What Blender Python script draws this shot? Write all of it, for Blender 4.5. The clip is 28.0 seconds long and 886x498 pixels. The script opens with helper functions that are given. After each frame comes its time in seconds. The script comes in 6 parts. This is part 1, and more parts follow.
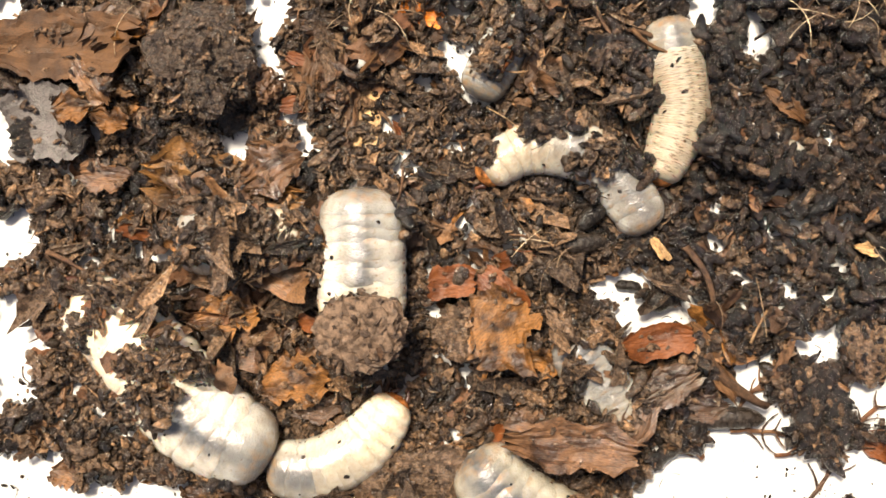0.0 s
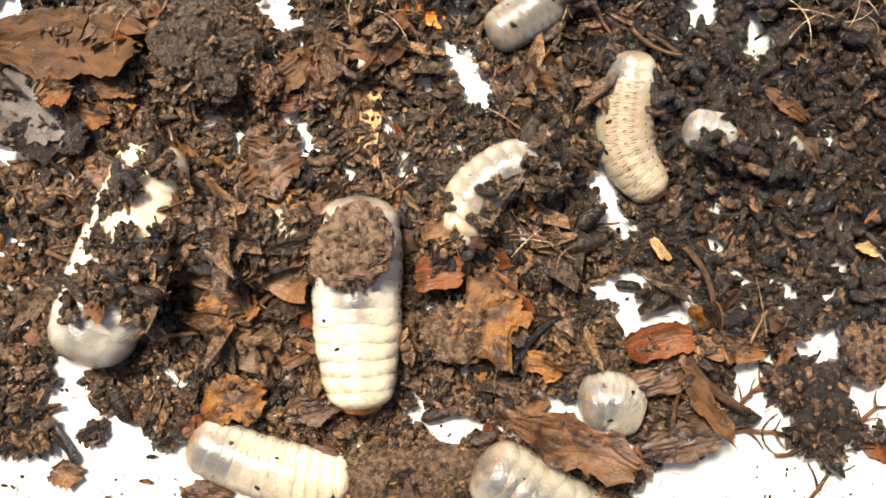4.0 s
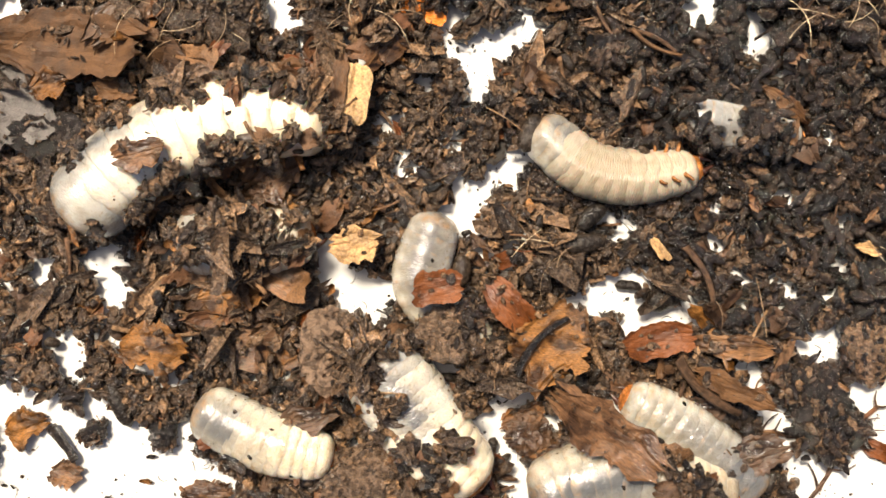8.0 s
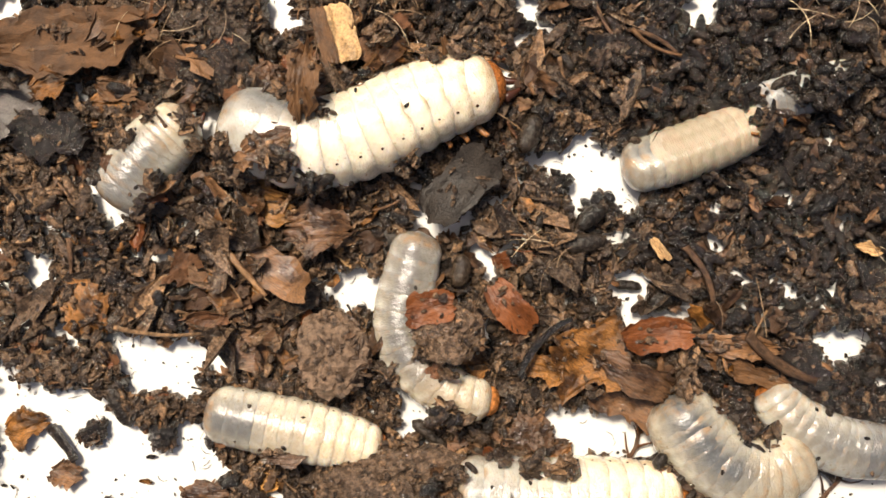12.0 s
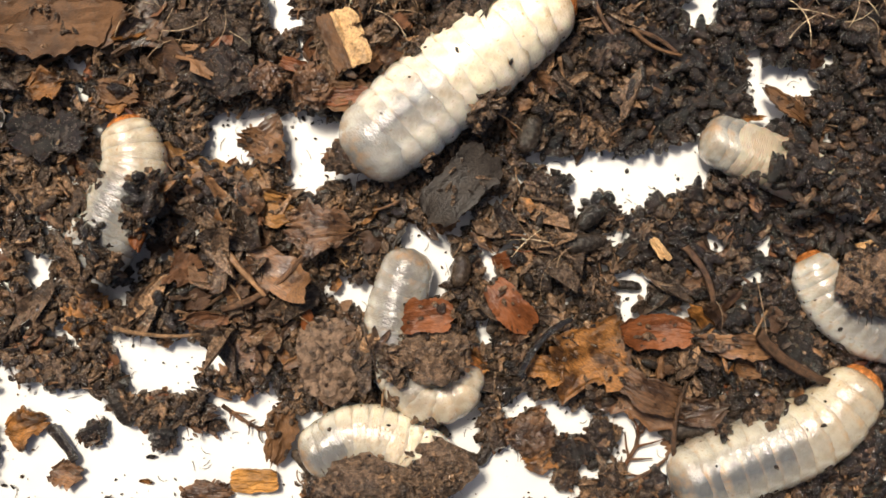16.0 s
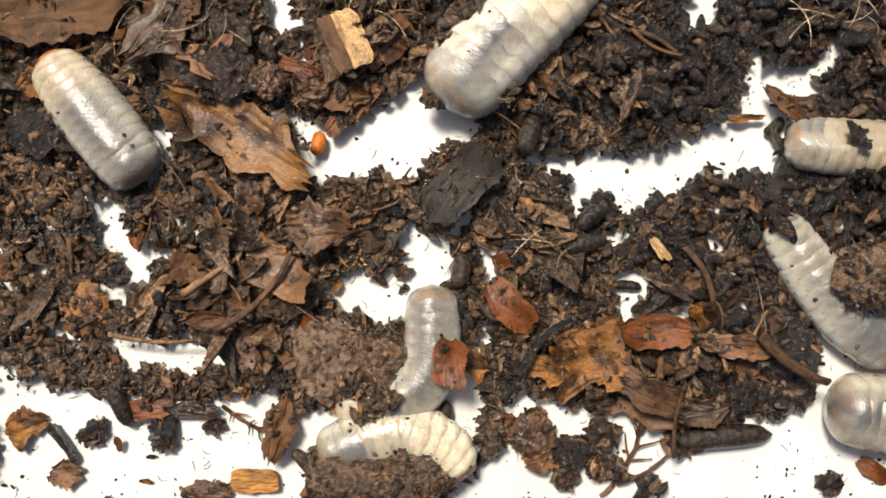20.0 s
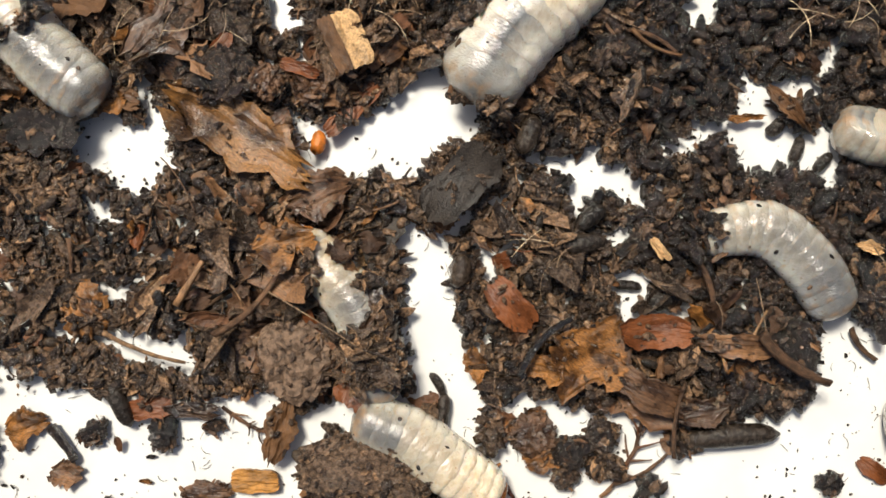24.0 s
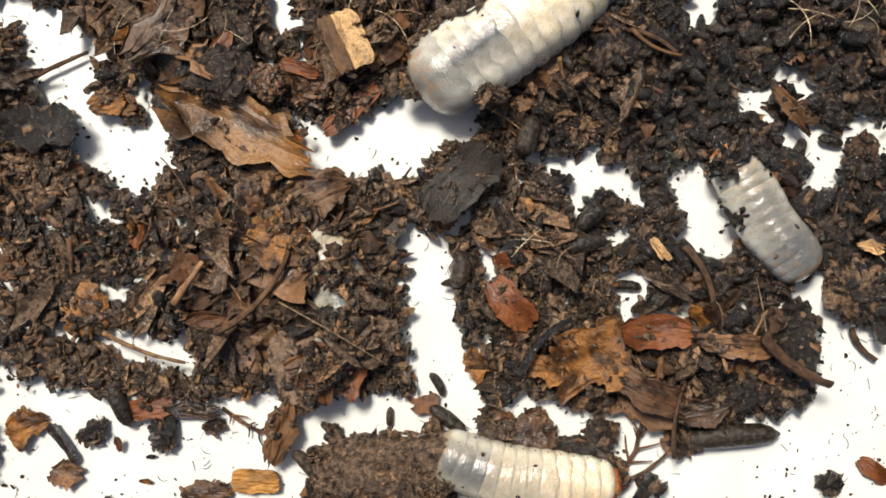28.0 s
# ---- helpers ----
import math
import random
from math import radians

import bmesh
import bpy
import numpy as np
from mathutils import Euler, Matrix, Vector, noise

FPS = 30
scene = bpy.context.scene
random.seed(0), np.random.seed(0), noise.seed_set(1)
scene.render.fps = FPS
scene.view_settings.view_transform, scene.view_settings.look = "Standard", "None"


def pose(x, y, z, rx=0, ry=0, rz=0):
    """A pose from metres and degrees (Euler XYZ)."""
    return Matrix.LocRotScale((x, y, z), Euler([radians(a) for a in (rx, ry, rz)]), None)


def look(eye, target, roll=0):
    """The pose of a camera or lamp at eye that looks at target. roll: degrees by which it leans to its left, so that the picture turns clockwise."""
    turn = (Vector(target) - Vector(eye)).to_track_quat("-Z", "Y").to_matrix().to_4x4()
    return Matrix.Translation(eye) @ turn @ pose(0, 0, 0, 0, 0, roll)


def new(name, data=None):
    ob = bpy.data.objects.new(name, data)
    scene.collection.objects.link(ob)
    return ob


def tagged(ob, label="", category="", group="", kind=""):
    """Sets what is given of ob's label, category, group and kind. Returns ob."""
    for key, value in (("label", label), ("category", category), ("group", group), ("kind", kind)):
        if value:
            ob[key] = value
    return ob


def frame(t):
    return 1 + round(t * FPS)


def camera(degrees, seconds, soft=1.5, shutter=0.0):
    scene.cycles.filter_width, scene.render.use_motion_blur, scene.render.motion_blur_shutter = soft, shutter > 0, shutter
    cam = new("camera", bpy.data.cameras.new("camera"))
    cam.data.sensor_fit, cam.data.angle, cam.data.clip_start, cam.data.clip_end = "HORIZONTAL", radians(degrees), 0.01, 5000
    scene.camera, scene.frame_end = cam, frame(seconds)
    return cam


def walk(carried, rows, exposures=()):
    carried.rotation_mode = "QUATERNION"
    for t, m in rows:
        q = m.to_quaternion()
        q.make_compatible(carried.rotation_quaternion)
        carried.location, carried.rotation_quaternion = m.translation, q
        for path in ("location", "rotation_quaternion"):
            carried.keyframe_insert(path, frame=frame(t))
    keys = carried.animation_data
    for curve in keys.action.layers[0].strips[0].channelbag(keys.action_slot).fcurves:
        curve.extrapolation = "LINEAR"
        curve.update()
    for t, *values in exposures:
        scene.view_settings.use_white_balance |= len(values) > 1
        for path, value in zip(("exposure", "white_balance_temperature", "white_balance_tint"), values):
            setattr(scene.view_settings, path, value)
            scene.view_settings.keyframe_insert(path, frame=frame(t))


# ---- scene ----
# Plan of the board: u to the right, v towards the front, in tenths of a millimetre.
LENS = 48.0
UNIT = 1e-4
EYE = 784 * UNIT / math.tan(radians(LENS / 2))
SECONDS = 28.0
cam = camera(LENS, SECONDS, soft=1.6)
walk(cam, [(0.0, pose(0, 0, EYE)), (SECONDS, pose(0, 0, EYE))], exposures=[(0.0, 1.2, 6820, 10.5), (6.0, 1.16, 6830, 10.5), (12.0, 0.83, 6740, 10.5), (20.0, 0.62, 6370, 8.5), (28.0, 0.54, 6130, 6.5)])

# ---- light ----
world = bpy.data.worlds.new("sky")
scene.world = world
world.use_nodes = True
wn = world.node_tree.nodes
sky = wn.new("ShaderNodeTexSky")
sky.sky_type, sky.sun_disc = "NISHITA", False
SUN_TO = Vector((0.27, -0.46, -1.0)).normalized()
sky.air_density, sky.dust_density, sky.ozone_density = 0.7, 5.0, 0.4
sky.sun_elevation = math.asin(-SUN_TO.z)
sky.sun_rotation = math.atan2(-SUN_TO.x, -SUN_TO.y)
world.node_tree.links.new(sky.outputs[0], wn["Background"].inputs[0])
wn["Background"].inputs[1].default_value = 0.056
sun = new("sun", bpy.data.lights.new("sun", "SUN"))
sun.data.energy, sun.data.angle, sun.data.color = 3.75, radians(13.0), (1.0, 0.89, 0.74)
sun.matrix_basis = look((0, 0, 1), SUN_TO + Vector((0, 0, 1)))


# ---- materials ----
def material(name, rough=0.6, spec=0.5):
    m = bpy.data.materials.new(name)
    m.use_nodes = True
    b = m.node_tree.nodes["Principled BSDF"]
    b.inputs["Roughness"].default_value = rough
    b.inputs["Specular IOR Level"].default_value = spec
    return m, m.node_tree.nodes, m.node_tree.links, b


def ramp(nodes, stops, mode="LINEAR"):
    r = nodes.new("ShaderNodeValToRGB")
    r.color_ramp.interpolation = mode
    while len(r.color_ramp.elements) < len(stops):
        r.color_ramp.elements.new(0.5)
    for e, (p, c) in zip(r.color_ramp.elements, stops):
        e.position, e.color = p, (*c, 1)
    return r


def noise_node(nodes, links, scale, detail=4, coord=None, stretch=None):
    n = nodes.new("ShaderNodeTexNoise")
    n.inputs["Scale"].default_value, n.inputs["Detail"].default_value = scale, detail
    if coord is None:
        coord = nodes.new("ShaderNodeTexCoord").outputs["Object"]
    if stretch:
        mp = nodes.new("ShaderNodeMapping")
        mp.inputs["Scale"].default_value = stretch
        links.new(coord, mp.inputs[0])
        coord = mp.outputs[0]
    links.new(coord, n.inputs["Vector"])
    return n


def bump(nodes, links, source, target, strength, distance):
    b = nodes.new("ShaderNodeBump")
    b.inputs["Strength"].default_value, b.inputs["Distance"].default_value = strength, distance
    links.new(source, b.inputs["Height"])
    links.new(b.outputs[0], target.inputs["Normal"])
    links.new(b.outputs[0], target.inputs["Coat Normal"])


def math_node(nodes, links, op, a, b):
    n = nodes.new("ShaderNodeMath")
    n.operation = op
    for k, v in enumerate((a, b)):
        if isinstance(v, (int, float)):
            n.inputs[k].default_value = v
        else:
            links.new(v, n.inputs[k])
    return n.outputs[0]


def mix(nodes, links, fac, a, b, blend="MIX"):
    n = nodes.new("ShaderNodeMix")
    n.data_type, n.blend_type = "RGBA", blend
    for k, v in ((0, fac), (6, a), (7, b)):
        if isinstance(v, (int, float)):
            n.inputs[k].default_value = v
        elif isinstance(v, tuple):
            n.inputs[k].default_value = (*v, 1)
        else:
            links.new(v, n.inputs[k])
    return n.outputs[2]


def litter_material(name, stops, rough=(0.25, 0.6), grain=9000, stretch=None, island=True, relief=0.00025, blotch=1000, worn=0.5, contrast=1.0, sheen=0.05):
    """Wet plant litter: a tone for each piece, mottled by grain and stains."""
    m, n, l, b = material(name, spec=0.3)
    info = n.new("ShaderNodeObjectInfo").outputs["Random"]
    if island:
        geo = n.new("ShaderNodeNewGeometry").outputs["Random Per Island"]
        info = math_node(n, l, "FRACT", math_node(n, l, "ADD", info, geo), 0.0)
    tone = ramp(n, stops)
    l.new(info, tone.inputs[0])
    fine = noise_node(n, l, grain, 5, stretch=stretch)
    big = noise_node(n, l, blotch, 5)
    mottle = ramp(n, [(0.3, (1 - 0.65 * contrast, 1 - 0.67 * contrast, 1 - 0.68 * contrast)), (0.5, (1.0, 1.0, 1.0)), (0.75, (1 + 0.75 * contrast, 1 + 0.6 * contrast, 1 + 0.45 * contrast))])
    l.new(fine.outputs[0], mottle.inputs[0])
    stain = ramp(n, [(0.4, (worn, worn * 0.95, worn * 0.9)), (0.6, (1.2, 1.15, 1.1))])
    l.new(big.outputs[0], stain.inputs[0])
    c = mix(n, l, 1.0, mix(n, l, 1.0, tone.outputs[0], mottle.outputs[0], "MULTIPLY"), stain.outputs[0], "MULTIPLY")
    l.new(c, b.inputs["Base Color"])
    wet = ramp(n, [(0.4, (rough[0],) * 3), (0.65, (rough[1],) * 3)])
    l.new(big.outputs[0], wet.inputs[0])
    l.new(wet.outputs[0], b.inputs["Roughness"])
    b.inputs["Coat Weight"].default_value, b.inputs["Coat Roughness"].default_value = sheen, 0.06
    bump(n, l, fine.outputs[0], b, 0.8, relief)
    return m


HUMUS = litter_material("humus", [(0.0, (0.024, 0.0165, 0.011)), (0.3, (0.052, 0.036, 0.0235)), (0.6, (0.1, 0.067, 0.042)),
                                  (0.84, (0.148, 0.096, 0.058)), (0.95, (0.2, 0.124, 0.069)), (1.0, (0.29, 0.178, 0.095))], (0.1, 0.42), relief=0.0007, sheen=0.75, grain=3600)
DARK_HUMUS = litter_material("dark_humus", [(0.0, (0.0072, 0.0053, 0.0037)), (0.5, (0.0175, 0.012, 0.0078)), (0.8, (0.036, 0.0235, 0.0143)), (0.95, (0.075, 0.047, 0.0275)), (1.0, (0.16, 0.102, 0.06))], (0.08, 0.38), relief=0.0007, sheen=0.85, grain=3600)
BARK = litter_material("bark", [(0.0, (0.03, 0.017, 0.009)), (0.45, (0.068, 0.038, 0.02)), (0.75, (0.115, 0.06, 0.028)), (1.0, (0.19, 0.1, 0.042))],
                       (0.18, 0.6), 3200, (0.25, 1.8, 1.8), False, blotch=260, worn=0.35, sheen=0.5)
OCHRE_BARK = litter_material("ochre_bark", [(0.0, (0.125, 0.055, 0.014)), (1.0, (0.215, 0.1, 0.027))], (0.18, 0.5), 3800, (0.4, 1.5, 1.5), False, blotch=260, worn=0.2)
RED_BARK = litter_material("red_bark", [(0.0, (0.095, 0.031, 0.009)), (1.0, (0.15, 0.05, 0.014))], (0.22, 0.5), 3000, (0.4, 1.5, 1.5), False, blotch=260, worn=0.6, contrast=0.5)
PALE_WOOD = litter_material("pale_wood", [(0.0, (0.36, 0.225, 0.105)), (1.0, (0.45, 0.3, 0.15))], (0.5, 0.8), 2400, None, False, blotch=300, worn=0.65, contrast=0.6)
SLAB = litter_material("leaf_slab", [(0.0, (0.165, 0.083, 0.025)), (1.0, (0.175, 0.09, 0.027))], (0.15, 0.5), 2600, (0.8, 1.3, 1.3), False, blotch=150, worn=0.22, contrast=0.8, sheen=0.4)
STRAW = litter_material("straw", [(0.0, (0.23, 0.13, 0.062)), (1.0, (0.28, 0.165, 0.085))], (0.3, 0.6), 3000, (0.4, 2.0, 2.0), False, blotch=300, worn=0.6, contrast=0.7)
BLOCK_WOOD = litter_material("block_wood", [(0.0, (0.33, 0.165, 0.04)), (1.0, (0.36, 0.185, 0.05))], (0.4, 0.7), 2600, (0.5, 2.0, 2.0), False, blotch=250, worn=0.6, contrast=0.6)
ORANGE_HUSK = litter_material("orange_husk", [(0.0, (0.5, 0.15, 0.02)), (1.0, (0.52, 0.17, 0.025))], (0.12, 0.3), 2500, None, False, blotch=400, worn=0.6, contrast=0.5)
HAIR = litter_material("root_hair", [(0.0, (0.14, 0.09, 0.05)), (0.6, (0.3, 0.22, 0.14)), (1.0, (0.5, 0.41, 0.28))], (0.35, 0.6), 3000, None, True)
STRIP_BARK = litter_material("strip_bark", [(0.0, (0.095, 0.048, 0.02)), (1.0, (0.12, 0.062, 0.026))], (0.3, 0.6), 4000, (0.4, 2, 2), False, blotch=300, worn=0.6, contrast=0.6)
GREY_BARK = litter_material("grey_bark", [(0.0, (0.022, 0.018, 0.0145)), (1.0, (0.034, 0.028, 0.0225))], (0.3, 0.6), 3500, None, False, blotch=350, worn=0.6)
GREY_FLAKE = litter_material("grey_flake", [(0.0, (0.07, 0.063, 0.06)), (1.0, (0.082, 0.074, 0.07))], (0.25, 0.5), 3500, None, False, blotch=300, worn=0.75, contrast=0.5, sheen=0.3)
CLOD = litter_material("clod", [(0.0, (0.075, 0.053, 0.04)), (0.6, (0.1, 0.072, 0.054)), (1.0, (0.16, 0.11, 0.075))], (0.2, 0.6), 7000, None, True)
LEAF = litter_material("dead_leaf", [(0.0, (0.04, 0.022, 0.013)), (0.35, (0.075, 0.044, 0.026)), (0.6, (0.12, 0.052, 0.022)), (0.8, (0.125, 0.072, 0.04)), (1.0, (0.19, 0.105, 0.052))], (0.25, 0.55), 5000, (0.5, 1.5, 1.5), False, blotch=300, worn=0.6)
PELLET = litter_material("frass", [(0.0, (0.014, 0.012, 0.01)), (0.6, (0.027, 0.021, 0.016)), (1.0, (0.055, 0.04, 0.027))], (0.15, 0.42), 9000, None, False, 0.00015)
FIBRE = litter_material("fibre", [(0.0, (0.06, 0.035, 0.02)), (0.6, (0.16, 0.09, 0.05)), (1.0, (0.34, 0.22, 0.12))], (0.4, 0.7), 6000, (1, 6, 6), False)


def board_material():
    m, n, l, b = material("white_plastic", 0.32, 0.4)
    haze = noise_node(n, l, 90, 4)
    speck = noise_node(n, l, 2600, 2)
    tone = ramp(n, [(0.3, (0.6, 0.595, 0.57)), (0.6, (0.66, 0.655, 0.63))])
    l.new(haze.outputs[0], tone.inputs[0])
    dirt = ramp(n, [(0.74, (1.0, 1.0, 1.0)), (0.8, (0.72, 0.64, 0.52))])
    l.new(speck.outputs[0], dirt.inputs[0])
    l.new(mix(n, l, 1.0, tone.outputs[0], dirt.outputs[0], "MULTIPLY"), b.inputs["Base Color"])
    return m


def skin_material(name, rough, scatter):
    """Moist larval skin over fat tissue. Each ring gives its own tone, and in the alpha how far the dark gut shows through its back."""
    m, n, l, b = material(name, rough, 0.7)
    coord = n.new("ShaderNodeTexCoord").outputs["Object"]
    ring = n.new("ShaderNodeObjectInfo")
    fat = noise_node(n, l, 330, 5, coord)
    lobes = ramp(n, [(0.34, (0.74, 0.67, 0.58)), (0.5, (1.0, 0.98, 0.94)), (0.68, (1.2, 1.2, 1.19))])
    l.new(fat.outputs[0], lobes.inputs[0])
    soil = noise_node(n, l, 1300, 6, coord)
    smear = ramp(n, [(0.62, (1.0, 1.0, 1.0)), (0.78, (0.55, 0.36, 0.2))])
    l.new(soil.outputs[0], smear.inputs[0])
    c = mix(n, l, 1.0, mix(n, l, 1.0, ring.outputs["Color"], lobes.outputs[0], "MULTIPLY"), smear.outputs[0], "MULTIPLY")
    axes = n.new("ShaderNodeSeparateXYZ")
    l.new(coord, axes.inputs[0])
    wander = noise_node(n, l, 260, 3, coord)
    across = math_node(n, l, "ADD", math_node(n, l, "MULTIPLY", math_node(n, l, "ABSOLUTE", axes.outputs[1], 0.0), 200.0), math_node(n, l, "MULTIPLY", wander.outputs[0], 1.3))
    line = ramp(n, [(0.42, (1.0, 1.0, 1.0)), (1.0, (0.0, 0.0, 0.0))])
    l.new(math_node(n, l, "MULTIPLY", across, 0.62), line.inputs[0])
    c = mix(n, l, math_node(n, l, "MULTIPLY", line.outputs[0], ring.outputs["Alpha"]), c, (0.075, 0.082, 0.09))
    # Uneven brown mixed in towards the fold at each end of a ring.
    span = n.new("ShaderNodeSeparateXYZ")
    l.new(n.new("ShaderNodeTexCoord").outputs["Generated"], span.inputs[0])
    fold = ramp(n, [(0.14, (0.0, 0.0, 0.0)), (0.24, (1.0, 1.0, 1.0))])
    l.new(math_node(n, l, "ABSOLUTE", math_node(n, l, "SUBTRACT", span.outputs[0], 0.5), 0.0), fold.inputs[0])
    browning = ramp(n, [(0.42, (0.0, 0.0, 0.0)), (0.68, (0.55, 0.55, 0.55))])
    l.new(noise_node(n, l, 420, 4, coord, (0.6, 1.4, 1.4)).outputs[0], browning.inputs[0])
    c = mix(n, l, math_node(n, l, "MULTIPLY", fold.outputs[0], browning.outputs[0]), c, (0.38, 0.21, 0.08))
    l.new(c, b.inputs["Base Color"])
    b.inputs["Subsurface Weight"].default_value = scatter
    b.inputs["Subsurface Radius"].default_value = (1.0, 0.75, 0.5)
    b.inputs["Subsurface Scale"].default_value = 0.0022
    pores = noise_node(n, l, 1700, 3, coord, (1.8, 1, 1))
    bump(n, l, pores.outputs[0], b, 0.5, 0.00035)
    b.inputs["Coat Weight"].default_value, b.inputs["Coat Roughness"].default_value = 0.5, 0.06
    return m


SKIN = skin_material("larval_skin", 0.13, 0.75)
# tones of the skin, with the gut's share
CREAM = (0.79, 0.695, 0.545, 0.0)
CREAM_GREY = (0.68, 0.635, 0.55, 0.95)
PALE = (0.58, 0.52, 0.415, 0.2)
PALE_GREY = (0.48, 0.455, 0.39, 0.8)
GREY = (0.43, 0.415, 0.375, 0.7)
BLUISH = (0.38, 0.38, 0.375, 0.55)
DASHED = (0.43, 0.36, 0.27, 0.0)
FLAXEN = (0.48, 0.43, 0.335, 0.3)
MILKY = (0.54, 0.52, 0.455, 0.5)
PEARL = (0.46, 0.45, 0.41, 0.6)
SLATE = (0.27, 0.272, 0.268, 0.7)
SMOKY = (0.4, 0.375, 0.315, 0.9)
DULL = (0.36, 0.3, 0.22, 0.6)
GLASSY = (0.31, 0.305, 0.275, 0.5)


def striped_material():
    m, n, l, b = material("striped_skin", 0.34, 0.45)
    fat = noise_node(n, l, 500, 4)
    tone = ramp(n, [(0.35, (0.82, 0.8, 0.76)), (0.6, (1.05, 1.05, 1.05))])
    l.new(fat.outputs[0], tone.inputs[0])
    skin = mix(n, l, 1.0, n.new("ShaderNodeObjectInfo").outputs["Color"], tone.outputs[0], "MULTIPLY")
    dash = noise_node(n, l, 900, 4, stretch=(6.0, 0.75, 0.75))
    dark = ramp(n, [(0.53, (1.0, 1.0, 1.0)), (0.62, (0.24, 0.19, 0.14))])
    l.new(dash.outputs[0], dark.inputs[0])
    axes = n.new("ShaderNodeSeparateXYZ")
    l.new(n.new("ShaderNodeTexCoord").outputs["Object"], axes.inputs[0])
    back = ramp(n, [(0.36, (0.0, 0.0, 0.0)), (0.56, (1.0, 1.0, 1.0))])
    l.new(math_node(n, l, "MULTIPLY", axes.outputs[2], 200.0), back.inputs[0])
    spread = ramp(n, [(0.38, (0.5, 0.5, 0.5)), (0.54, (1.0, 1.0, 1.0))])
    l.new(noise_node(n, l, 210, 3).outputs[0], spread.inputs[0])
    share = math_node(n, l, "MULTIPLY", back.outputs[0], spread.outputs[0])
    l.new(mix(n, l, share, skin, mix(n, l, 1.0, skin, dark.outputs[0], "MULTIPLY")), b.inputs["Base Color"])
    b.inputs["Subsurface Weight"].default_value = 0.35
    b.inputs["Subsurface Scale"].default_value = 0.0012
    bump(n, l, dash.outputs[0], b, 0.6, 0.0004)
    return m


STRIPED = striped_material()
HEAD_SHELL = litter_material("head_shell", [(0.0, (0.36, 0.13, 0.035)), (1.0, (0.42, 0.17, 0.05))], (0.2, 0.3), 3000, None, False, 0.0001)
LEG_HORN = litter_material("leg_horn", [(0.0, (0.2, 0.09, 0.03)), (1.0, (0.24, 0.11, 0.04))], (0.2, 0.3), 3000, None, False, 0.0001)
JAW = material("dark_horn", 0.25)[0]
JAW.node_tree.nodes["Principled BSDF"].inputs["Base Color"].default_value = (0.05, 0.018, 0.01, 1)
STICK = litter_material("stick_wood", [(0.0, (0.4, 0.335, 0.25)), (1.0, (0.42, 0.355, 0.265))], (0.5, 0.7), 900, (0.3, 6, 6), False, relief=0.0001, worn=0.9, contrast=0.15)
BOARD = board_material()


# ---- helpers for meshes ----
def at(u, v, z):
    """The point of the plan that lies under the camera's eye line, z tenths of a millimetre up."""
    k = UNIT * (1 - z * UNIT / EYE)
    return Vector(((u - 784) * k, (441 - v) * k, z * UNIT))


def mesh_of(name, verts, faces, mat, smooth=True):
    me = bpy.data.meshes.new(name)
    me.from_pydata([tuple(v) for v in verts], [], faces)
    me.materials.append(mat)
    if smooth:
        me.polygons.foreach_set("use_smooth", [True] * len(me.polygons) if smooth is True else smooth)
    me.update()
    return me


ICO = bmesh.new()
bmesh.ops.create_icosphere(ICO, subdivisions=1, radius=1.0)
ICO_V = np.array([v.co[:] for v in ICO.verts])
ICO_F = [tuple(v.index for v in f.verts) for f in ICO.faces]
ICO.free()
ICO2 = bmesh.new()
bmesh.ops.create_icosphere(ICO2, subdivisions=4, radius=1.0)
ICO2_V = np.array([v.co[:] for v in ICO2.verts])
ICO2_F = [tuple(v.index for v in f.verts) for f in ICO2.faces]
ICO2.free()


def turn(rng, flat=0.5):
    return np.array(Euler((rng.uniform(-flat, flat), rng.uniform(-flat, flat), rng.uniform(0, 6.283))).to_matrix())


def crumb(rng, size):
    """A rough crumb of humus."""
    v = ICO_V * (1 + rng.uniform(-0.38, 0.32, (len(ICO_V), 1)))
    return v * np.array((size * rng.uniform(0.8, 1.5), size * rng.uniform(0.6, 1.0), size * rng.uniform(0.4, 0.8))) * UNIT, ICO_F


def flake(rng, length, width, thick, bend=0.15, ragged=0.25, n=9):
    """A torn flake of bark: a thick, bent plate with a ragged outline."""
    a = np.sort(np.arange(n) / n * 6.283 + rng.uniform(-0.25, 0.25, n))
    q = 3.5
    rad = (np.abs(np.cos(a)) ** q + np.abs(np.sin(a)) ** q) ** (-1 / q) * (1 + rng.uniform(-ragged, ragged * 0.5, n))
    x, y = rad * np.cos(a) * length / 2, rad * np.sin(a) * width / 2
    curl = rng.uniform(-1, 1)
    rise = lambda X, Y: bend * length * ((X / length) ** 2 * 2 * curl + (Y / width) ** 2 * 1.2) + rng.uniform(-0.03, 0.03, np.shape(X)) * width
    top = np.stack([x, y, rise(x, y) + thick / 2], 1)
    low = np.stack([x * 0.94, y * 0.94, top[:, 2] - thick * rng.uniform(0.7, 1.2, n)], 1)
    mx, my = x * 0.5, y * 0.5
    mid = np.stack([mx, my, rise(mx, my) + thick * rng.uniform(0.35, 0.9, n)], 1)
    v = np.concatenate([top, low, mid, [[0, 0, thick * 0.6]], [[0, 0, -thick * 0.5]]]) * UNIT
    f = []
    for i in range(n):
        j = (i + 1) % n
        f += [(low[:, 0].size + i, n + j, j, i), (i, j, 2 * n + j, 2 * n + i), (2 * n + i, 2 * n + j, 3 * n), (n + j, n + i, 3 * n + 1)]
    return v, f


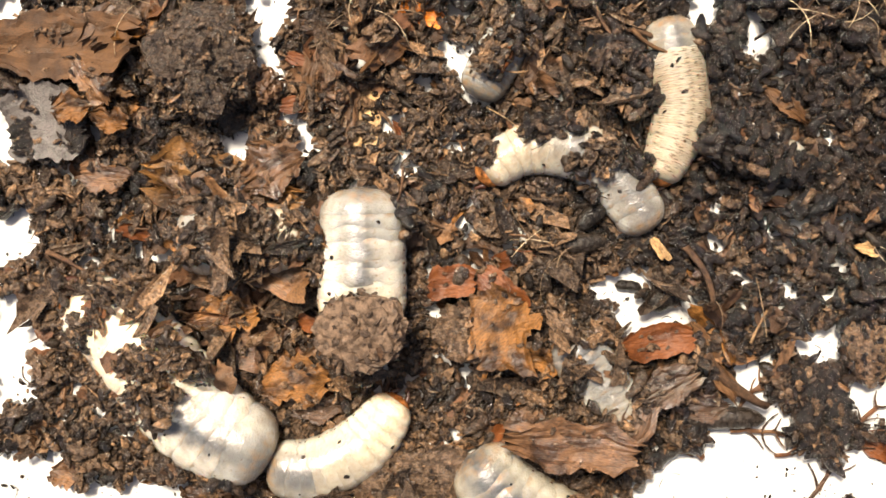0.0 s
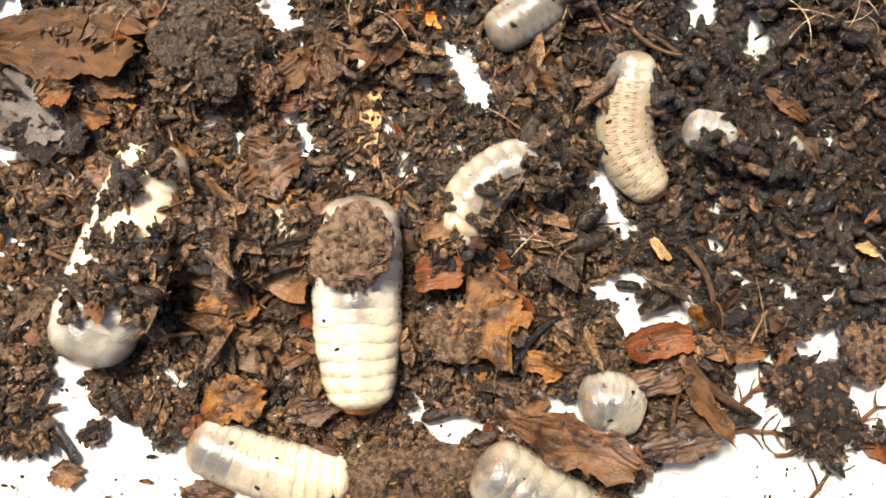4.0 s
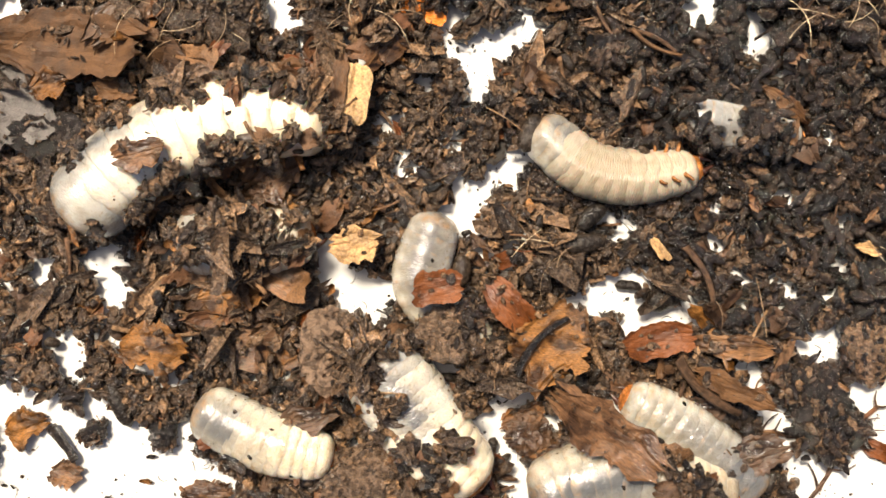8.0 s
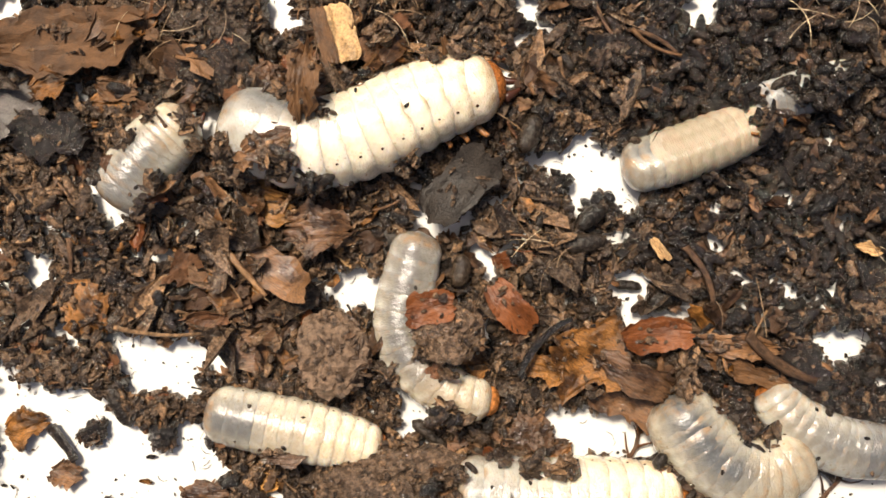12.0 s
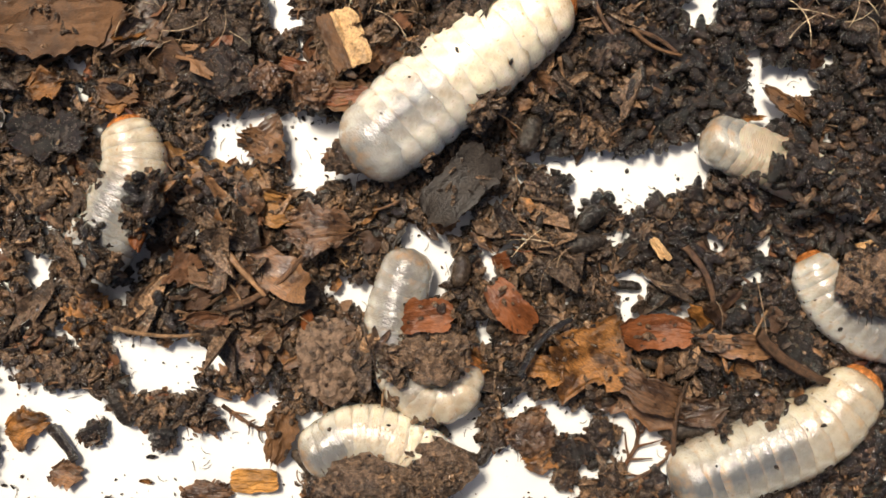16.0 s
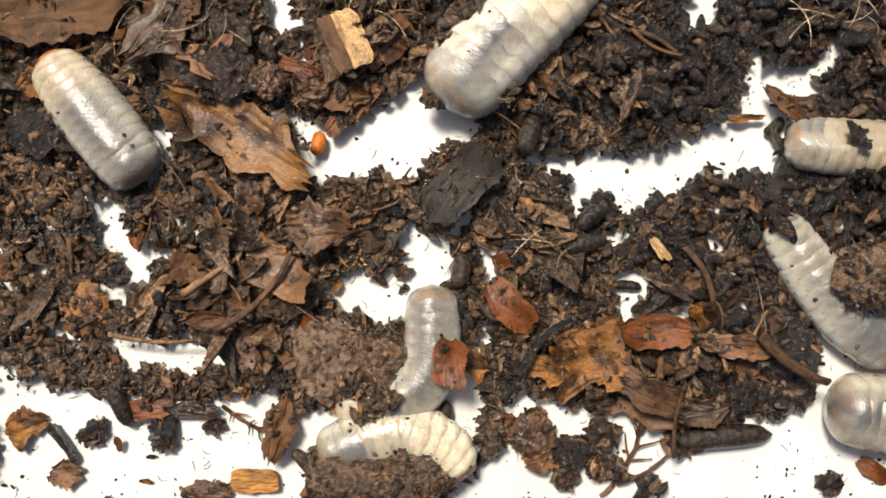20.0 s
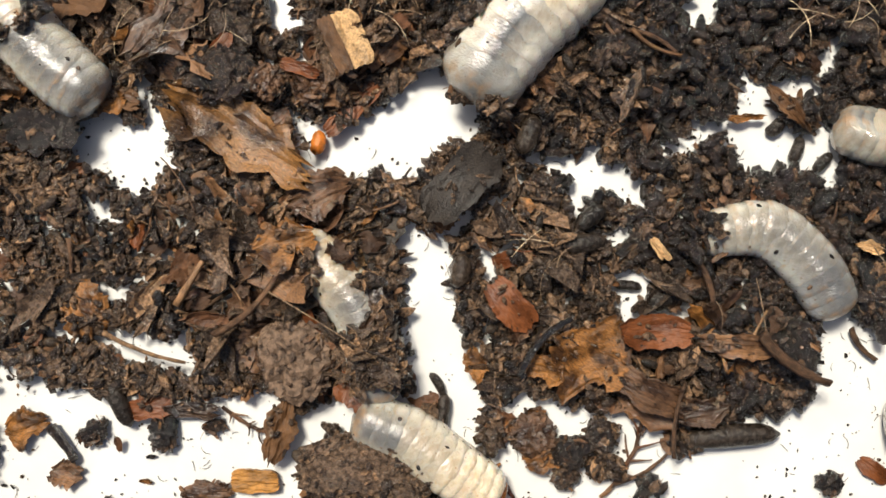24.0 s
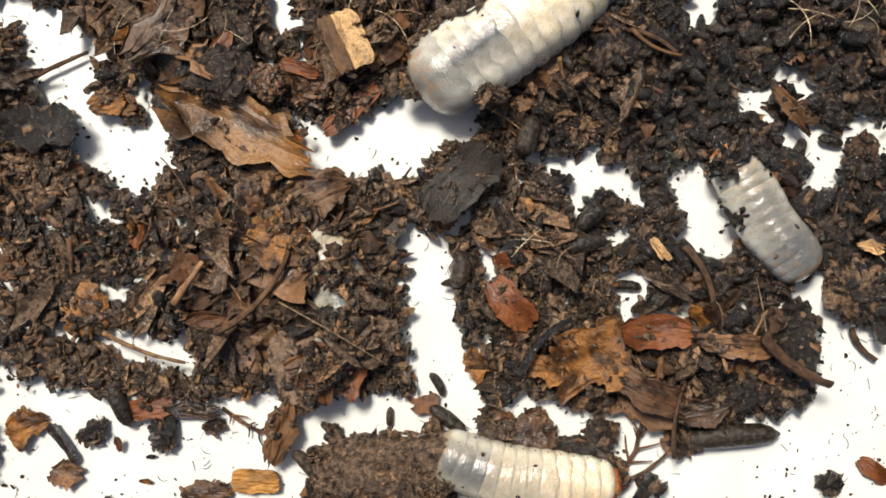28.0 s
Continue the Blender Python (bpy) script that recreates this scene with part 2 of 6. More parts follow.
def plate(rng, length, width, thick, nx=12, ny=7, ragged=0.25, curl=0.12, square=3.0, ribs=1.0):
    """A torn plate of bark or leaf: fibrous relief along x, a ragged outline, curled and of some thickness."""
    o = rng.uniform(-40, 40, 3)
    c1, c2, skew = rng.uniform(-curl, curl), rng.uniform(0, curl), rng.uniform(-0.2, 0.2)
    top = []
    for i in range(nx):
        a = -1 + 2 * i / (nx - 1)
        for j in range(ny):
            b = -1 + 2 * j / (ny - 1)
            side = 1 if b > 0 else -1
            hw = max(1 - abs(a) ** square, 0.12) ** (1 / square) * (1 + ragged * 1.8 * noise.noise(Vector((a * 1.7, side * 5, 0)) + Vector(o)) + ragged * 0.7 * noise.noise(Vector((a * 6, side * 9, 3)) + Vector(o)) + ragged * 0.5 * noise.noise(Vector((a * 17, side * 4, 6)) + Vector(o)))
            x = a * (1 + ragged * 0.9 * noise.noise(Vector((b * 2.4, 7 + (a > 0), 1)) + Vector(o)) + abs(a) * ragged * 0.7 * noise.noise(Vector((b * 9, 3 + (a > 0), 8)) + Vector(o))) * length / 2
            y = (b * hw + skew * a) * width / 2
            z = c1 * length * a * a + c2 * width * b * b + ribs * thick * (0.7 * noise.noise(Vector((a * 1.5, b * 4, 9)) + Vector(o)) + 0.35 * noise.noise(Vector((a * 3, b * 11, 2)) + Vector(o)))
            top.append((x, y, z))
    top = np.array(top)
    low = top * (0.97, 0.97, 1) - (0, 0, thick)
    n = nx * ny
    f = []
    for i in range(nx - 1):
        for j in range(ny - 1):
            k = i * ny + j
            f += [(k, k + ny, k + ny + 1, k + 1), (n + k, n + k + 1, n + k + ny + 1, n + k + ny)]
    rim = [i * ny for i in range(nx)] + [(nx - 1) * ny + j for j in range(1, ny)] + [i * ny + ny - 1 for i in range(nx - 2, -1, -1)] + [j for j in range(ny - 2, 0, -1)]
    for p, q in zip(rim, rim[1:] + rim[:1]):
        f.append((q, p, n + p, n + q))
    return np.concatenate([top, low]) * UNIT, f


def rod(rng, length, r0, r1, bend, sides=5, rings=5, round_end=0.0, rough=0.12):
    """A bent twig, root or pellet along x."""
    v, f = [], []
    c1, c2 = rng.uniform(-bend, bend), rng.uniform(-bend, bend) * 0.4
    for i in range(rings):
        s = i / (rings - 1)
        r = r0 + (r1 - r0) * s
        if round_end:
            r *= (1 - abs(2 * s - 1) ** 3.0) ** 0.5 * (1 - round_end) + round_end
        w = (s - 0.5) * 2
        for k in range(sides):
            t = 6.283 * k / sides
            q = r * (1 + rng.uniform(-rough, rough))
            v.append((w * length / 2, c1 * length * (w * w - 0.4) + q * math.cos(t), c2 * length * (w * w - 0.4) + q * math.sin(t)))
    for i in range(rings - 1):
        for k in range(sides):
            m = (k + 1) % sides
            f.append((i * sides + k, i * sides + m, (i + 1) * sides + m, (i + 1) * sides + k))
    f.append(tuple(range(sides - 1, -1, -1)))
    f.append(tuple((rings - 1) * sides + k for k in range(sides)))
    return np.array(v) * UNIT, f


def clod(rng, length, width, height):
    """A lump of matted humus with crumbs, flakes and fibres stuck all over it."""
    v = ICO2_V.copy()
    off = rng.uniform(-50, 50, 3)
    k = np.array([1 + 0.42 * noise.noise(Vector(p * 1.5 + off)) + 0.22 * noise.noise(Vector(p * 4.0 + off)) + 0.11 * noise.noise(Vector(p * 9.0 + off)) + 0.1 * noise.noise(Vector(p * 21.0 + off)) for p in v])
    v = v * k[:, None]
    v[:, 2] = np.where(v[:, 2] < -0.45, -0.45 + 0.2 * (v[:, 2] + 0.45), v[:, 2])
    half = np.array((length / 2, width / 2, height / 2)) * 0.9
    bits, loose = [((v * half * UNIT, ICO2_F), np.eye(3), (0, 0, 0))], []
    for _ in range(int(length * width / 75) + 3):
        p = rng.normal(0, 1, 3)
        p[2] = abs(p[2]) * 0.8 - 0.25
        p = p / np.linalg.norm(p) * half * rng.uniform(0.9, 1.1)
        q = rng.random()
        if q < 0.62:
            b = crumb(rng, 2 + 7 * rng.random() ** 1.7)
        elif q < 0.88:
            b = flake(rng, rng.uniform(10, 30), rng.uniform(4, 10), rng.uniform(1.5, 3))
        else:
            b = rod(rng, rng.uniform(15, 45), 1.0, 0.5, 0.25, 3, 5)
        one = (b, turn(rng, 0.7), p)
        (bits if q < 0.62 or len(loose) > 17 else loose).append(one)
    return *gather(bits), loose


def gather(bits):
    """Vertices and faces of several bits, moved to their places."""
    vs, fs, n = [], [], 0
    for (v, f), rot, place in bits:
        vs.append(v @ rot.T + np.asarray(place) * UNIT)
        fs += [tuple(i + n for i in g) for g in f]
        n += len(v)
    return np.concatenate(vs), fs


def part(name, me, parent, m=Matrix(), label=""):
    ob = new(name, me)
    ob.parent, ob.matrix_basis = parent, m
    return tagged(ob, label)


# ---- the board ----
def board():
    bm = bmesh.new()
    bmesh.ops.create_cube(bm, size=1.0, matrix=Matrix.Translation((0, 0, -0.002)) @ Matrix.Diagonal((1.2, 1.2, 0.004, 1)))
    bmesh.ops.bevel(bm, geom=bm.edges[:], offset=0.001, segments=2, affect="EDGES")
    me = bpy.data.meshes.new("board")
    bm.to_mesh(me)
    me.materials.append(BOARD)
    tagged(new("ground", me), "smooth white plastic board smeared with a little dirt", "board", kind="structure")


board()

BEATS = [0.0, 0.3] + [float(k) for k in range(1, 29)]
RNG = np.random.default_rng(7)


# ---- the larvae ----
def inside(q, poly):
    """Which points lie in a polygon."""
    a, b = poly, np.roll(poly, -1, 0)
    y = q[:, 1:]
    over = (a[:, 1][None] > y) != (b[:, 1][None] > y)
    dy = b[:, 1] - a[:, 1]
    x = a[:, 0] + (y - a[:, 1]) / np.where(dy == 0, 1e-9, dy) * (b[:, 0] - a[:, 0])
    return (over & (q[:, :1] < x)).sum(1) % 2 == 1


class Larva:
    """A grub of thirteen rigid rings on a line that is given, head first, at some times."""

    def __init__(self, radius, length, skins, label, split=(5, 9), fold=0.05):
        self.r, self.length, self.skins, self.label, self.split, self.fold = radius, length, skins, label, split, fold
        self.rows = []
        self.shown = []
        self.rolls = [(0.0, 0.0)]

    def show(self, t0, t1, *polys):
        """Between these times litter covers the body but for these openings."""
        self.shown.append((t0, t1, [np.array(p, float) for p in polys]))

    def bare_at(self, t, q):
        """Which of the points lie where the body is bare, or None where the line tells it."""
        for t0, t1, polys in self.shown:
            if t0 <= t <= t1:
                free = np.zeros(len(q), bool)
                for p in polys:
                    mid = p.mean(0)
                    free |= inside(q, mid + (p - mid) * (1 + 8 / np.linalg.norm(p - mid, axis=1).mean()))
                return free
        return None

    def on(self, t, *points, hide="", cover=()):
        """hide: 'h' or 't' where the body goes on, under the litter, past the head or tail end of the line; cover: stretches of it that lie under litter."""
        p = np.array(points, float)
        fine = []
        for i in range(len(p) - 1):
            a, b, c, d = p[max(i - 1, 0)], p[i], p[i + 1], p[min(i + 2, len(p) - 1)]
            for s in np.linspace(0, 1, 12, endpoint=False):
                fine.append(0.5 * (2 * b + (c - a) * s + (2 * a - 5 * b + 4 * c - d) * s * s + (3 * b - a - 3 * c + d) * s ** 3))
        fine = np.array(fine + [p[-1]])
        seen = np.ones(len(fine))
        for a, b in cover:
            seen[int(a * len(fine)):int(b * len(fine)) + 1] = 0
        lack = 0.85 * self.length - np.sum(np.linalg.norm(np.diff(fine, axis=0), axis=1))
        if lack > 0:
            for end in hide:
                a, b = (fine[0], fine[3]) if end == "h" else (fine[-1], fine[-4])
                way = (a - b) / (np.linalg.norm(a - b) + 1e-6)
                more = np.array([a + way * lack / len(hide) * s for s in np.linspace(0.1, 1, 10)])
                fine = np.concatenate([more[::-1], fine]) if end == "h" else np.concatenate([fine, more])
                seen = np.concatenate([np.zeros(10), seen]) if end == "h" else np.concatenate([seen, np.zeros(10)])
        run = np.concatenate([[0], np.cumsum(np.linalg.norm(np.diff(fine, axis=0), axis=1))])
        want = np.linspace(0, run[-1], 13)
        self.rows.append((t, np.stack([np.interp(want, run, fine[:, 0]), np.interp(want, run, fine[:, 1]), np.interp(want, run, seen)], 1)))

    def roll(self, t):
        return float(np.interp(t, [r[0] for r in self.rolls], [r[1] for r in self.rolls]))

    def state(self, t):
        ts = [r[0] for r in self.rows]
        if t <= ts[0]:
            return self.rows[0][1]
        if t >= ts[-1]:
            return self.rows[-1][1]
        k = max(i for i in range(len(ts)) if ts[i] <= t)
        s = (t - ts[k]) / (ts[k + 1] - ts[k])
        return self.rows[k][1] * (1 - s) + self.rows[k + 1][1] * s


striped = Larva(50, 300, (DASHED, DULL, PALE_GREY), "cream grub with fine black dashes across its back", (5, 10), 0.045)
for row in ((0, (1165, 315), (1205, 200), (1185, 65)), (1, (1160, 320), (1172, 200), (1168, 75)), (2, (1150, 330), (1168, 200), (1172, 75)),
            (3, (1145, 335), (1148, 210), (1172, 75)), (3.5, (1145, 345), (1122, 220), (1172, 80))):
    striped.on(*row)
striped.on(4.5, (1170, 340), (1090, 290), (1060, 170))
striped.on(5.5, (1200, 320), (1110, 335), (1030, 285), (970, 185))
striped.on(6, (1220, 305), (1120, 325), (1030, 290), (965, 205))
striped.on(7, (1225, 305), (1120, 315), (1030, 295), (965, 240))
striped.on(8, (1230, 300), (1130, 315), (1040, 300), (970, 245))
striped.on(9, (1245, 300), (1180, 305), (1090, 315), (1015, 285))
striped.on(10, (1250, 275), (1180, 290), (1090, 320), (1030, 308))
striped.on(11, (1300, 245), (1210, 280), (1110, 310), hide="h")
striped.on(12, (1350, 215), (1240, 260), (1135, 295), hide="h")
striped.on(13.5, (1390, 250), (1320, 255), (1210, 270), hide="h")
striped.on(14.5, (1380, 275), (1255, 250), hide="h")
striped.on(16, (1390, 300), (1275, 250), hide="h")
striped.on(17, (1390, 280), (1275, 250), hide="h")
striped.on(18, (1440, 280), (1320, 262), hide="h")
striped.on(19, (1560, 270), (1460, 265), (1345, 258), hide="h")
striped.on(20, (1570, 265), (1500, 262), (1425, 255), hide="h")
striped.on(21, (1600, 255), (1520, 255), (1440, 248), hide="h")
striped.on(24, (1640, 250), (1560, 245), (1510, 232), hide="h")
striped.on(26, (1700, 250), (1640, 240), (1575, 215), hide="h")
striped.on(28, (1800, 250), (1700, 240), (1640, 240))

small = Larva(44, 230, (GLASSY, GLASSY, GLASSY), "small translucent grub with a greyish gut", fold=0.02)
small.on(0, (930, 40), (890, 90), (855, 150))
small.on(1, (960, 10), (900, 55), (838, 115))
small.on(2, (940, 40), (845, 95), hide="h")
small.on(3, (960, 20), (860, 75), hide="h")
small.on(3.5, (985, 5), (880, 60), hide="h")
small.on(5.5, (1000, -50), (915, 40), hide="h")
small.on(7, (1010, -120), (960, -20), hide="h")
small.on(8, (1020, -260), (970, -120))
small.on(28, (1020, -300), (970, -160))

middle = Larva(50, 340, (PALE, PALE_GREY, GREY), "pale grub with a wrinkled translucent rear end", fold=0.03)
middle.on(0, (860, 310), (930, 265), (1030, 270), (1090, 320), (1130, 375), cover=((0.3, 0.62),))
middle.on(1, (850, 350), (885, 285), (970, 255), (1060, 290), (1110, 340), cover=((0.36, 0.74),))
middle.on(2, (835, 350), (870, 290), (950, 260), (1060, 290), cover=((0.6, 1.0),))
middle.on(3, (825, 400), (845, 320), (920, 270), (990, 265), hide="t")
middle.on(3.5, (815, 420), (840, 330), (910, 280), (970, 275), hide="t")
middle.on(5.5, (780, 460), (800, 390), (850, 310), hide="h")
middle.on(6, (780, 460), (800, 390), (840, 310), hide="h")
middle.on(7, (745, 490), (775, 420), (815, 345), hide="h")
middle.on(8, (790, 560), (745, 500), (765, 415), hide="h")
middle.on(9, (800, 640), (745, 560), (750, 430), hide="h", cover=((0.0, 0.3),))
middle.on(10, (800, 660), (735, 570), (745, 450), hide="h", cover=((0.0, 0.3),))
middle.on(11, (830, 670), (770, 660), (715, 570), (730, 445), cover=((0.0, 0.35),))
middle.on(12, (870, 710), (790, 690), (712, 600), (735, 450), cover=((0.42, 0.6),))
middle.on(14.5, (830, 650), (800, 715), (735, 670), (705, 570), (720, 455), cover=((0.0, 0.15), (0.5, 0.66)))
middle.on(16, (830, 640), (800, 700), (735, 690), (695, 590), (720, 480), cover=((0.0, 0.12), (0.48, 0.68)))
middle.on(17, (650, 690), (760, 690), (780, 620), (738, 510), cover=((0.0, 0.25), (0.35, 0.7)))
middle.on(18, (620, 700), (740, 700), (775, 630), (745, 530), cover=((0.0, 0.2), (0.35, 0.65)))
middle.on(19, (600, 710), (710, 710), (775, 640), (765, 540), cover=((0.0, 0.5),))
middle.on(20, (600, 710), (700, 710), (760, 650), (765, 545), cover=((0.0, 0.3),))
middle.on(21, (600, 700), (700, 710), (755, 650), (758, 560), cover=((0.0, 0.3),))
middle.on(22.5, (560, 440), (620, 540), (700, 640), (720, 690), cover=((0.4, 1.0),))
middle.on(24, (535, 420), (590, 490), (640, 560), (665, 680), cover=((0.52, 1.0),))
middle.on(25, (530, 420), (580, 480), (610, 540), (625, 620), (600, 690), cover=((0.45, 1.0),))
middle.on(26, (540, 420), (590, 490), (635, 545), (630, 630), (590, 680), cover=((0.45, 1.0),))
middle.on(27, (540, 430), (575, 460), (610, 520), (610, 610), (570, 670), cover=((0.35, 1.0),))
middle.on(28, (500, 380), (555, 430), (600, 500), (600, 590), (560, 660), cover=((0.0, 0.15), (0.32, 1.0)))

central = Larva(76, 400, (CREAM, CREAM_GREY, GREY), "thick cream grub with orange head and grey rear", (6, 9))
central.on(0, (635, 640), (640, 550), (640, 460), (638, 380))
central.on(0.3, (590, 560), (640, 610), (660, 500), (640, 400), (610, 330))
central.on(1, (560, 590), (640, 560), (660, 480), (640, 400), (610, 320))
central.on(2, (570, 580), (610, 540), (650, 480), (650, 400), (630, 310))
central.on(3, (600, 660), (615, 580), (650, 480), (650, 400), (630, 310))
central.on(3.5, (620, 690), (625, 600), (630, 500), (640, 420), (640, 350))
central.on(4.5, (660, 740), (640, 640), (630, 540), (630, 440))
central.on(5.5, (690, 790), (690, 720), (680, 620), (650, 540), (640, 490), cover=((0.3, 0.45), (0.6, 0.85)))
central.on(6, (700, 800), (670, 720), (660, 640), (645, 560), cover=((0.35, 0.5), (0.7, 1.0)))
central.on(7, (800, 820), (740, 745), (700, 670), (660, 600), cover=((0.3, 0.6), (0.8, 1.0)))
central.on(8, (840, 850), (760, 770), (710, 700), (660, 640), cover=((0.32, 0.55), (0.8, 1.0)))
central.on(9, (850, 860), (780, 790), (720, 730), (670, 670), cover=((0.3, 0.5), (0.85, 1.0)))
central.on(10, (1000, 870), (900, 850), (800, 800), (720, 730), cover=((0.35, 0.75),))
central.on(11, (1060, 880), (960, 870), (860, 860), (800, 800))
central.on(12, (1200, 880), (1060, 885), (950, 890), (840, 880), cover=((0.6, 0.8),))
central.on(12.5, (1240, 880), (1120, 870), (1000, 880), (900, 890))
central.on(13.5, (1240, 980), (1120, 970), (1000, 970), (900, 960))
central.on(14.5, (1240, 1080), (1120, 1080), (1000, 1070), (900, 1060))
central.on(28, (1240, 1100), (1120, 1100), (1000, 1090), (900, 1080))

roamer = Larva(51, 290, (MILKY, PEARL, SLATE), "slim translucent grey grub with glossy skin and darker rear", (5, 9), 0.014)
roamer.on(0, (1020, 620), (1070, 690), (1110, 750))
roamer.on(1, (1000, 620), (1050, 690), (1115, 735))
roamer.on(2, (985, 645), (1045, 695), (1115, 725))
roamer.on(3, (1005, 670), (1075, 700), (1145, 740))
roamer.on(3.5, (1005, 670), (1080, 705), (1150, 755))
roamer.on(5.5, (1210, 840), (1150, 760), (1070, 720), (1010, 650))
roamer.on(6, (1220, 820), (1150, 760), (1080, 720), (1010, 660))
roamer.on(7, (1230, 830), (1150, 760), (1080, 700), (1040, 670))
roamer.on(8, (1320, 850), (1250, 790), (1180, 740), (1110, 705))
roamer.on(9, (1370, 870), (1300, 800), (1220, 750), (1130, 715))
roamer.on(10, (1380, 830), (1310, 790), (1220, 760), (1140, 720))
roamer.on(11, (1520, 790), (1420, 800), (1330, 770), (1250, 740))
roamer.on(12, (1570, 800), (1490, 790), (1410, 750), (1360, 690))
roamer.on(13.5, (1640, 740), (1560, 740), (1480, 700), (1430, 640))
roamer.on(14.5, (1640, 640), (1560, 640), (1490, 600), hide="h")
roamer.on(16, (1600, 600), (1530, 580), (1470, 530), (1430, 460))
roamer.on(17, (1580, 620), (1510, 580), (1450, 510), (1390, 420), cover=((0.86, 1.0),))
roamer.on(18, (1590, 620), (1510, 575), (1445, 500), (1395, 400), cover=((0.86, 1.0),))
roamer.on(19, (1590, 610), (1510, 570), (1445, 490), (1385, 400), cover=((0.86, 1.0),))
roamer.on(20, (1560, 610), (1500, 565), (1435, 480), (1375, 390), cover=((0.86, 1.0),))
roamer.on(21, (1490, 600), (1470, 540), (1435, 450), (1350, 400), cover=((0.86, 1.0),))
roamer.on(22.5, (1480, 560), (1450, 470), (1390, 420), (1310, 390), cover=((0.86, 1.0),))
roamer.on(24, (1470, 530), (1425, 460), (1350, 405), (1240, 420), cover=((0.86, 1.0),))
roamer.on(25, (1465, 495), (1400, 440), (1320, 395), (1240, 380), cover=((0.86, 1.0),))
roamer.on(26, (1450, 480), (1370, 430), (1290, 390), (1220, 340), cover=((0.86, 1.0),))
roamer.on(27, (1440, 460), (1370, 420), (1310, 360), (1270, 280), cover=((0.88, 1.0),))
roamer.on(28, (1410, 460), (1360, 400), (1320, 330), (1280, 270), cover=((0.88, 1.0),))

roamer.rows = [(t, line[::-1]) for t, line in roamer.rows]

front = Larva(68, 380, (FLAXEN, SMOKY, SMOKY), "large pale translucent grub with a dark gut showing through", (6, 10), 0.03)
front.on(0, (980, 930), (910, 890), (860, 840), hide="h")
front.on(2, (980, 930), (910, 885), (865, 845), hide="h")
front.on(3.5, (1000, 950), (930, 890), (870, 845), hide="h")
front.on(5.5, (1110, 880), (1010, 860), (920, 830), hide="h")
front.on(7, (1110, 880), (1030, 860), (960, 850), hide="h")
front.on(8, (1170, 850), (1080, 840), (980, 870), hide="h")
front.on(9, (1230, 820), (1110, 860), (970, 860), hide="h")
front.on(10, (1240, 860), (1120, 850), (1040, 820), (970, 800))
front.on(11, (1330, 850), (1240, 850), (1150, 810), (1090, 750))
front.on(12, (1420, 800), (1340, 840), (1260, 810), (1205, 740))
front.on(12.5, (1440, 790), (1370, 830), (1285, 825), (1215, 770))
front.on(14.5, (1500, 680), (1450, 760), (1330, 810), (1200, 850), cover=())
front.on(15, (1530, 680), (1460, 760), (1340, 810), (1210, 850))
front.on(16, (1530, 670), (1460, 750), (1360, 800), (1230, 850))
front.on(17, (1590, 720), (1450, 740), (1330, 780), (1210, 830))
front.on(18, (1620, 750), (1500, 760), (1380, 780), (1270, 800))
front.on(19, (1700, 740), (1600, 750), (1490, 755), (1390, 755))
front.on(20, (1800, 740), (1700, 740), (1600, 735), (1510, 725))
front.on(21, (1860, 740), (1780, 740), (1690, 740), (1600, 740))
front.on(28, (1900, 760), (1820, 760), (1730, 760), (1640, 760))

giant = Larva(82, 520, (CREAM, CREAM_GREY, GREY), "very large cream grub with brown spiracle dots along its flank", (8, 11), 0.085)
giant.on(0, (140, 530), (215, 585), (290, 670), (350, 740), (425, 785))
giant.on(0.3, (120, 520), (215, 535), (275, 625), (305, 705), (335, 780))
giant.on(1, (120, 520), (215, 535), (275, 620), (300, 700), (325, 775))
giant.on(2, (210, 440), (235, 530), (240, 610), (238, 680), (230, 738))
giant.on(3, (270, 320), (245, 410), (228, 500), (195, 570), (170, 620), cover=((0.25, 0.55),))
giant.on(3.5, (270, 290), (250, 400), (225, 490), (190, 560), (170, 610), cover=((0.3, 0.6),))
giant.on(4.5, (280, 250), (260, 330), (220, 420), (160, 560), cover=((0.4, 0.6),))
giant.on(5.5, (340, 240), (270, 290), (190, 390), (150, 490))
giant.on(6, (380, 230), (280, 280), (190, 380), (150, 480), cover=((0.7, 1.0),))
giant.on(7, (500, 190), (400, 220), (290, 280), (190, 370), (160, 430), cover=((0.25, 0.4), (0.86, 1.0)))
giant.on(8, (580, 220), (450, 205), (320, 240), (230, 290), (165, 350))
giant.on(9, (680, 270), (560, 230), (420, 215), (300, 220), (190, 230))
giant.on(10, (740, 250), (620, 240), (490, 235), (370, 215), (270, 205))
giant.on(11, (850, 160), (740, 190), (640, 240), (550, 260), (450, 220))
giant.on(12, (870, 150), (760, 180), (650, 230), (550, 255), (450, 225))
giant.on(13.5, (890, 90), (790, 150), (690, 210), (590, 260), (510, 255))
giant.on(14.5, (920, 50), (830, 115), (740, 180), (650, 235), (570, 275))
giant.on(15, (950, 20), (850, 90), (750, 170), (660, 240), (600, 275))
giant.on(16, (990, 0), (900, 60), (820, 120), (740, 190), (670, 250))
giant.on(17, (1030, -50), (950, 20), (870, 90), (800, 150), (730, 210))
giant.on(18, (1050, -80), (970, -10), (890, 70), (820, 140), (760, 200))
giant.on(19, (1060, -110), (980, -30), (910, 40), (850, 110), (805, 160))
giant.on(20, (1080, -130), (1000, -50), (930, 20), (870, 80), (825, 140))
giant.on(21, (1100, -150), (1020, -70), (950, 0), (890, 60), (850, 130))
giant.on(24, (1110, -150), (1030, -70), (960, 0), (900, 60), (860, 125))
